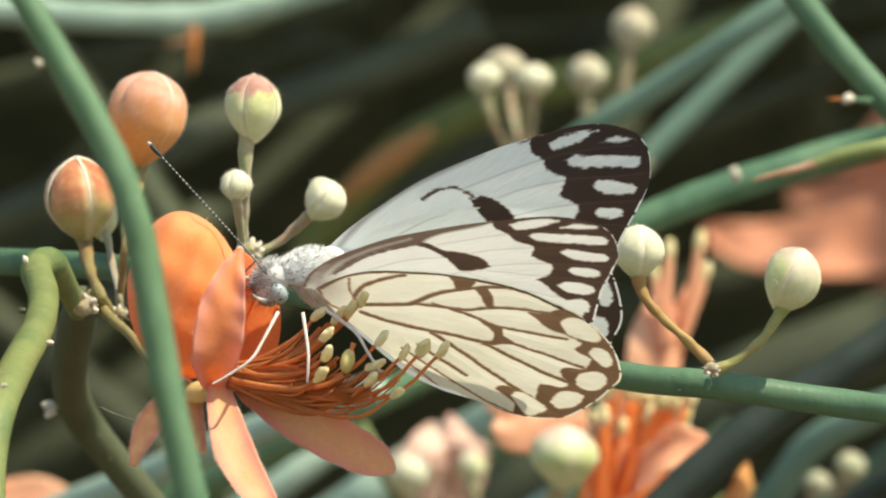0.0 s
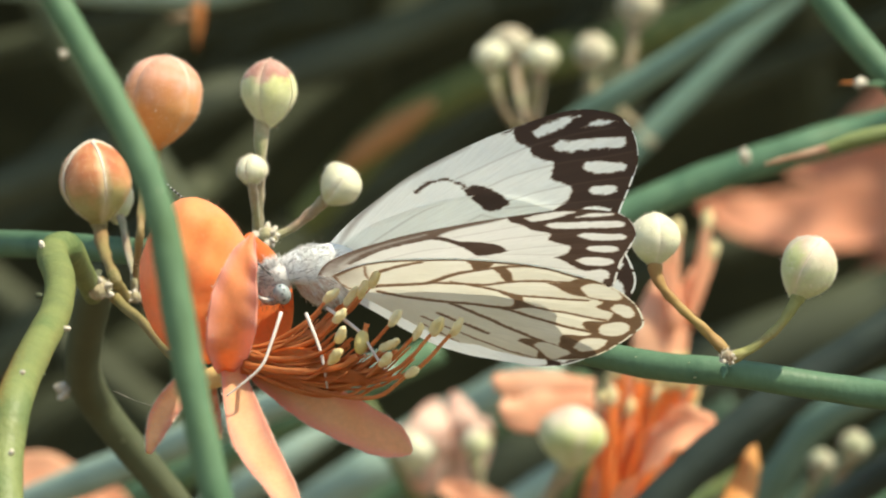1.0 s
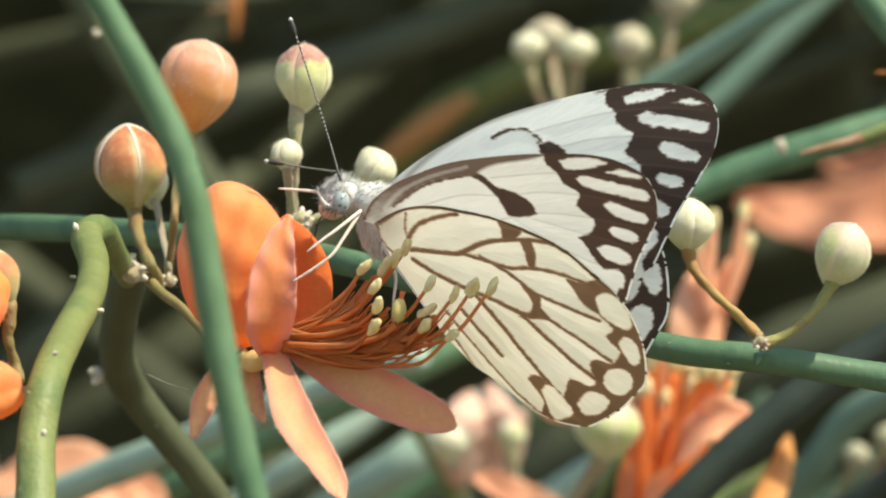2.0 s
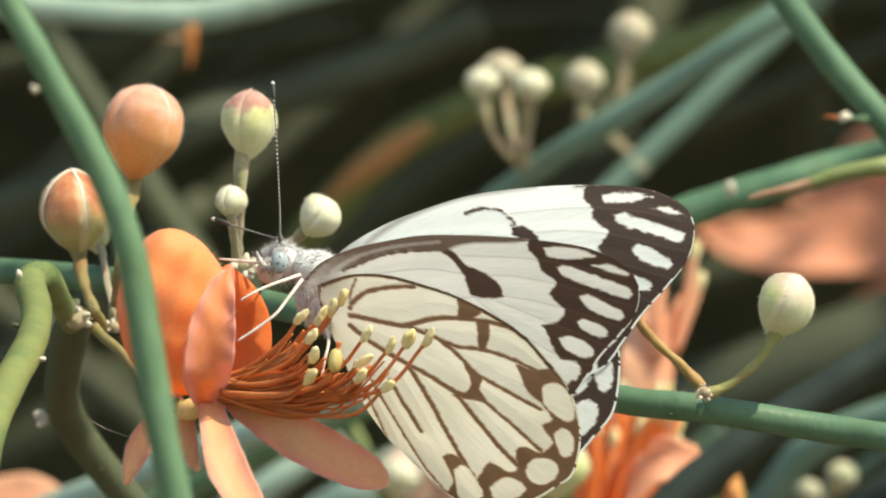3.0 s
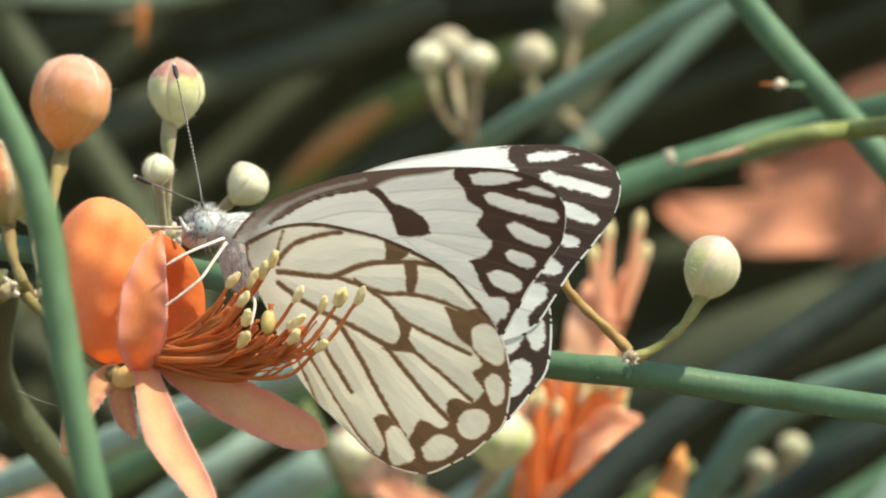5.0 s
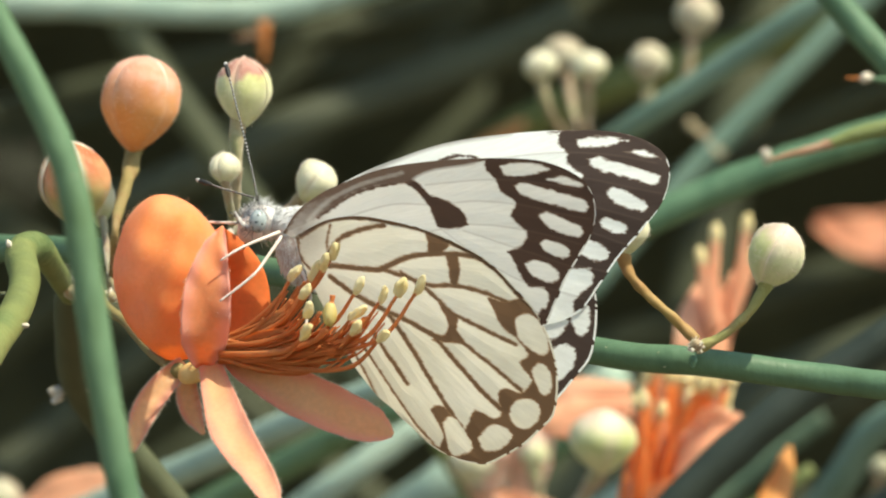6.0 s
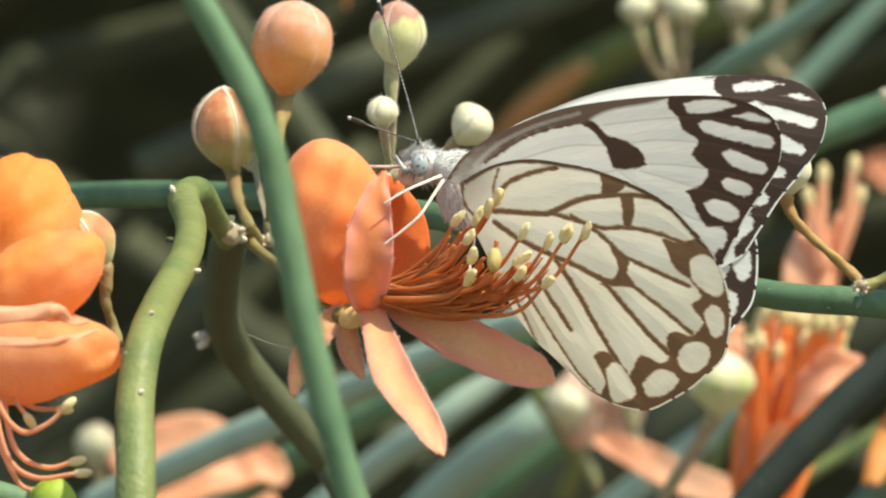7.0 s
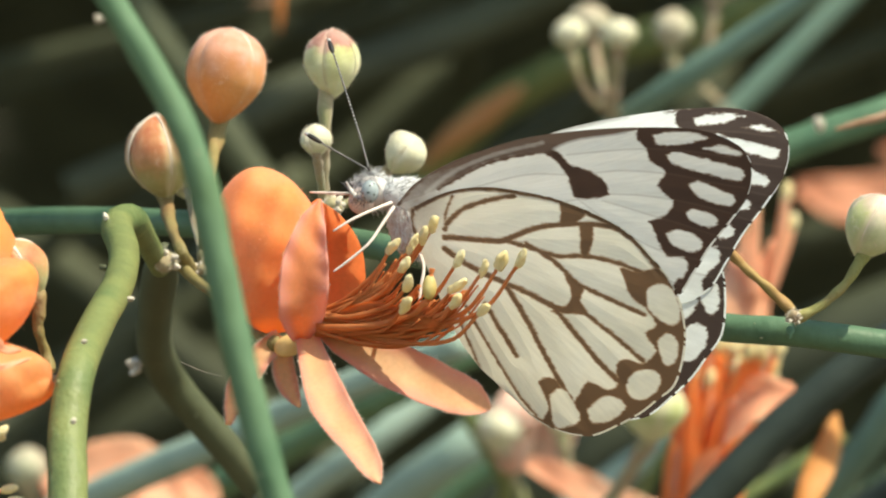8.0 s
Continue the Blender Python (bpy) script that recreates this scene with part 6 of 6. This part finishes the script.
# seconds, the hinge's place in mm, turn
NEAR_WINGS = [
    (0, -10.38, -2.20, 0.90, 56.2, -1.5, -27.5),
    (0.1, -10.10, -2.20, 1.00, 62.0, -2.9, -24.5),
    (0.2, -9.83, -2.20, 1.10, 63.4, -3.6, -21.9),
    (0.3, -9.96, -2.20, 1.04, 60.5, 1.6, -23.4),
    (0.4, -10.10, -2.20, 0.98, 60.0, 4.6, -24.8),
    (0.5, -10.23, -2.20, 0.93, 62.0, 4.0, -26.3),
    (0.6, -10.38, -2.20, 0.60, 62.6, 1.5, -26.8),
    (0.8, -10.69, -2.20, -0.08, 62.8, 1.3, -27.7),
    (0.9, -10.58, -2.20, 0.35, 63.0, -0.4, -27.0),
    (1, -10.48, -2.20, 0.77, 67.0, -4.1, -26.3),
    (1.2, -10.77, -2.20, 0.65, 64.6, -2.2, -29.7),
    (2.3, -8.63, -2.20, 3.66, 27.2, 7.1, -31.1),
    (2.5, -7.80, -2.20, 2.67, 26.1, 15.9, -21.5),
    (2.7, -9.12, -2.20, 2.77, 33.1, 11.1, -29.7),
    (2.9, -10.35, -2.20, 2.65, 35.1, 8.8, -27.0),
    (3, -9.71, -2.20, 2.42, 34.1, 9.2, -23.9),
    (3.5, -10.07, -2.20, 3.06, 31.2, 4.8, -20.6),
    (4, -9.54, -2.20, 3.26, 27.1, 3.7, -19.2),
    (4.5, -9.33, -2.20, 3.24, 26.1, 4.0, -20.6),
    (5.8, -9.83, -2.20, 3.03, 26.8, 6.3, -29.5),
    (6, -10.17, -2.20, 3.09, 27.2, 5.1, -29.7),
    (6.2, -10.29, -2.20, 2.92, 26.4, 4.7, -29.5),
    (6.5, -10.08, -2.20, 3.09, 26.7, 5.4, -27.3),
    (6.8, -9.69, -2.20, 3.46, 24.4, 3.9, -23.5),
    (7, -10.32, -2.20, 2.96, 24.8, 4.1, -24.6),
    (7.5, -9.82, -2.20, 2.85, 24.4, 5.1, -22.0),
    (8, -9.19, -2.20, 3.10, 26.2, 4.8, -16.9),
]
FAR_WINGS = [
    (0, -10.22, 3.60, 1.60, 35.4, -11.3, -7.4),
    (0.1, -10.00, 3.60, 1.95, 37.2, -13.0, -8.5),
    (0.2, -9.80, 3.60, 2.29, 39.0, -17.4, -9.5),
    (0.3, -9.95, 3.60, 2.13, 39.4, -9.2, -10.9),
    (0.4, -10.09, 3.60, 1.97, 39.8, -4.0, -12.4),
    (0.5, -10.23, 3.60, 1.82, 40.2, -14.1, -13.8),
    (0.6, -10.58, 3.60, 1.51, 41.0, -15.2, -14.8),
    (0.7, -10.93, 3.60, 1.20, 41.7, -11.2, -15.8),
    (0.8, -11.28, 3.60, 0.88, 42.5, -10.0, -16.8),
    (0.9, -11.03, 3.60, 1.10, 44.5, -9.2, -17.2),
    (1, -10.79, 3.60, 1.31, 46.6, -14.4, -17.7),
    (1.2, -11.20, 3.60, 1.15, 43.4, -14.5, -18.6),
    (2.3, -7.54, 3.60, 4.23, -5.8, 3.5, -7.0),
    (2.5, -6.10, 3.60, 3.29, -6.4, 11.8, -2.6),
    (2.7, -8.09, 3.60, 3.27, -5.4, 2.9, -3.4),
    (2.9, -9.31, 3.60, 3.45, -1.1, 2.4, -2.5),
    (3, -8.42, 3.60, 3.21, -2.4, 3.1, 1.6),
    (3.5, -8.69, 3.60, 3.22, -2.7, -0.8, 1.3),
    (4, -7.90, 3.60, 2.96, -3.4, -1.9, 0.7),
    (4.5, -7.97, 3.60, 2.79, -4.2, -1.3, -0.4),
    (5.8, -8.73, 3.60, 3.62, -4.9, 3.6, -1.9),
    (6, -9.13, 3.60, 3.93, -4.9, 3.3, -2.1),
    (6.2, -9.58, 3.60, 3.50, -4.7, 2.6, -2.3),
    (6.5, -8.99, 3.60, 3.74, -4.1, 3.4, -2.0),
    (6.8, -8.75, 3.60, 3.94, -3.6, 2.0, -1.2),
    (7, -9.64, 3.60, 3.41, -3.3, 2.3, -0.6),
    (7.5, -8.83, 3.60, 2.89, -3.2, 2.1, -0.2),
    (8, -7.65, 3.60, 2.46, -3.2, 0.0, -0.0),
]
# seconds, how far the blossom sways aside in mm and sinks under the insect in degrees
NOD = [
    (0, -0.21, 4.10),
    (0.2, -0.19, 2.18),
    (0.5, -0.24, 2.44),
    (0.8, -0.53, 5.63),
    (1, -0.32, 2.39),
    (1.2, -0.14, 3.49),
    (2.3, 0.24, -0.72),
    (2.5, -0.19, 1.79),
    (2.7, -0.14, 1.13),
    (2.9, -0.05, 0.36),
    (3, -0.19, 2.04),
    (3.5, 0.00, -0.00),
    (4, 0.26, -0.58),
    (4.5, 0.35, -0.12),
    (5.8, 0.59, 0.76),
    (6, 0.59, -0.05),
    (6.2, 0.55, 1.07),
    (6.5, 0.29, -0.14),
    (6.8, 0.41, -0.92),
    (7, 0.14, 0.78),
    (7.5, 0.04, 1.68),
    (8, 0.31, 0.25),
]


# seconds, then the way in which the long and the short antenna point, sideways and up
FEELERS = [
    (0, -195, 222, -105, -95), (0.2, -185, 205, -95, -95), (0.5, -170, 190, -72, -98), (0.8, -190, 215, -85, -110), (1.0, -197, 172, -85, -135),
    (1.2, -185, 170, -80, -125), (2.3, -9, 282, -102, 72), (2.5, 20, 270, -77, 67), (2.7, 0, 267, -105, 25), (2.9, -8, 267, -105, 30), (3.0, -16, 267, -98, 30), (3.5, -37, 268, -95, 45),
    (4.0, -43, 252, -82, 50), (4.5, -47, 245, -95, 45), (5.8, -58, 235, -105, 40), (6.0, -58, 235, -90, 30), (6.2, -60, 230, -110, 52), (6.5, -57, 240, -120, 50), (6.8, -65, 235, -100, 45), (7.0, -65, 245, -107, 42),
    (7.5, -63, 238, -85, 50), (8.0, -67, 225, -90, 55),
]


# seconds, how far the stem in front sways aside in mm, and its tilt in degrees
SWAY = [(0, 0.0, -0.3), (4.5, 0.0, -0.4), (5.8, 0.2, 2.4), (6.0, 0.2, 2.4), (6.2, -0.3, 1.0), (6.5, -0.7, 0.3), (6.8, -0.6, -0.2), (7.5, -0.1, -0.6), (8, -0.5, -1.0)]


# seconds, how far the filaments are pressed down in degrees
DROOP = [(0, 5.5), (0.5, 5.0), (1.2, 5.0), (2.3, 0.5), (2.7, 0.0), (8, 0.0)]


def body_pose(t):
    at = [np.interp(t, [r[0] for r in BODY], [r[k] for r in BODY]) for k in range(1, 6)]
    return pose(at[0] * 0.001, at[1] * 0.001, at[2] * 0.001, at[4], at[3], 0)


def motions():
    walk(butterfly, [(r[0], body_pose(r[0])) for r in BODY])
    for side, rows in (("near", NEAR_WINGS), ("far", FAR_WINGS)):
        for kind in ("forewing", "hindwing"):
            back = 0.0 if kind == "hindwing" else 0.1
            spin = 0.0
            if side == "far":
                back, spin = -back, (0.0 if kind == "forewing" else 12.0)
            walk(wings[side, kind], [(t, body_pose(t).inverted() @ pose(x * 0.001, y * 0.001, z * 0.001, rx, ry, rz) @ pose(-0.00005 * spin, back * 0.001, 0, 0, -spin, 0)) for t, x, y, z, rx, ry, rz in rows])
    for ob, k, home_way, depth in ((ant_up, 1, ANT_UP, 1.0), (ant_low, 3, ANT_LOW, 1.0)):
        rest, size = ob.matrix_basis.copy(), home_way.length
        rows = []
        for row in FEELERS:
            x, z = row[k] / 27.6, row[k + 1] / 27.6
            y = depth * math.sqrt(max(0.2, size * size - x * x - z * z))
            way = body_pose(row[0]).to_3x3().inverted() @ Vector((x, y, z))
            rows.append((row[0], rest @ home_way.rotation_difference(way).to_matrix().to_4x4()))
        walk(ob, rows)
    # before it settles the insect's legs reach farther down: home way, shift in mm, then seconds with the way, sideways and up
    for ob, home_way, shift, ways in (
        (legs[0], (-104, -48), (0.1, -5, -1.3), ((0, -2, -123), (0.5, -87, -125), (1.0, 33, -160), (1.2, 20, -160))),
        (legs[1], (-110, -112), (-1.8, -4, -1.0), ((0, -82, -78), (0.5, -68, -108), (1.0, -95, -124), (1.2, -95, -120))),
        (legs[3], (8, -130), (-0.6, -6, -0.2), ((0, 70, -80), (0.5, 85, -95), (1.0, 90, -95), (1.2, 90, -95))),
    ):
        rest, rows = ob.matrix_basis.copy(), []
        for t, x, z in ways:
            back = body_pose(t).to_3x3().inverted()
            turn = Vector((home_way[0], -70, home_way[1])).rotation_difference(back @ Vector((x, -25, z)))
            rows.append((t, Matrix.Translation(back @ Vector(shift) * 0.001) @ rest @ turn.to_matrix().to_4x4()))
        walk(ob, rows + [(2.3, rest), (8, rest)])
    home = front.matrix_basis.copy()
    walk(front, [(t, home @ pose(x * 0.001, 0, 0, 0, a, 0)) for t, x, a in SWAY])
    home = flower.matrix_basis.copy()
    hub = Matrix.Translation(BASE * 0.001)
    for ob in flower.children:
        if ob.name.split(".")[0] in ("filament", "filament_sheet", "gynophore"):
            walk(ob, [(t, hub @ pose(0, 0, 0, 0, a, 0) @ hub.inverted()) for t, a in DROOP])
    walk(flower, [(t, home @ pose(x * 0.001, 0, 0, 0, a, 0)) for t, x, a in NOD])


motions()
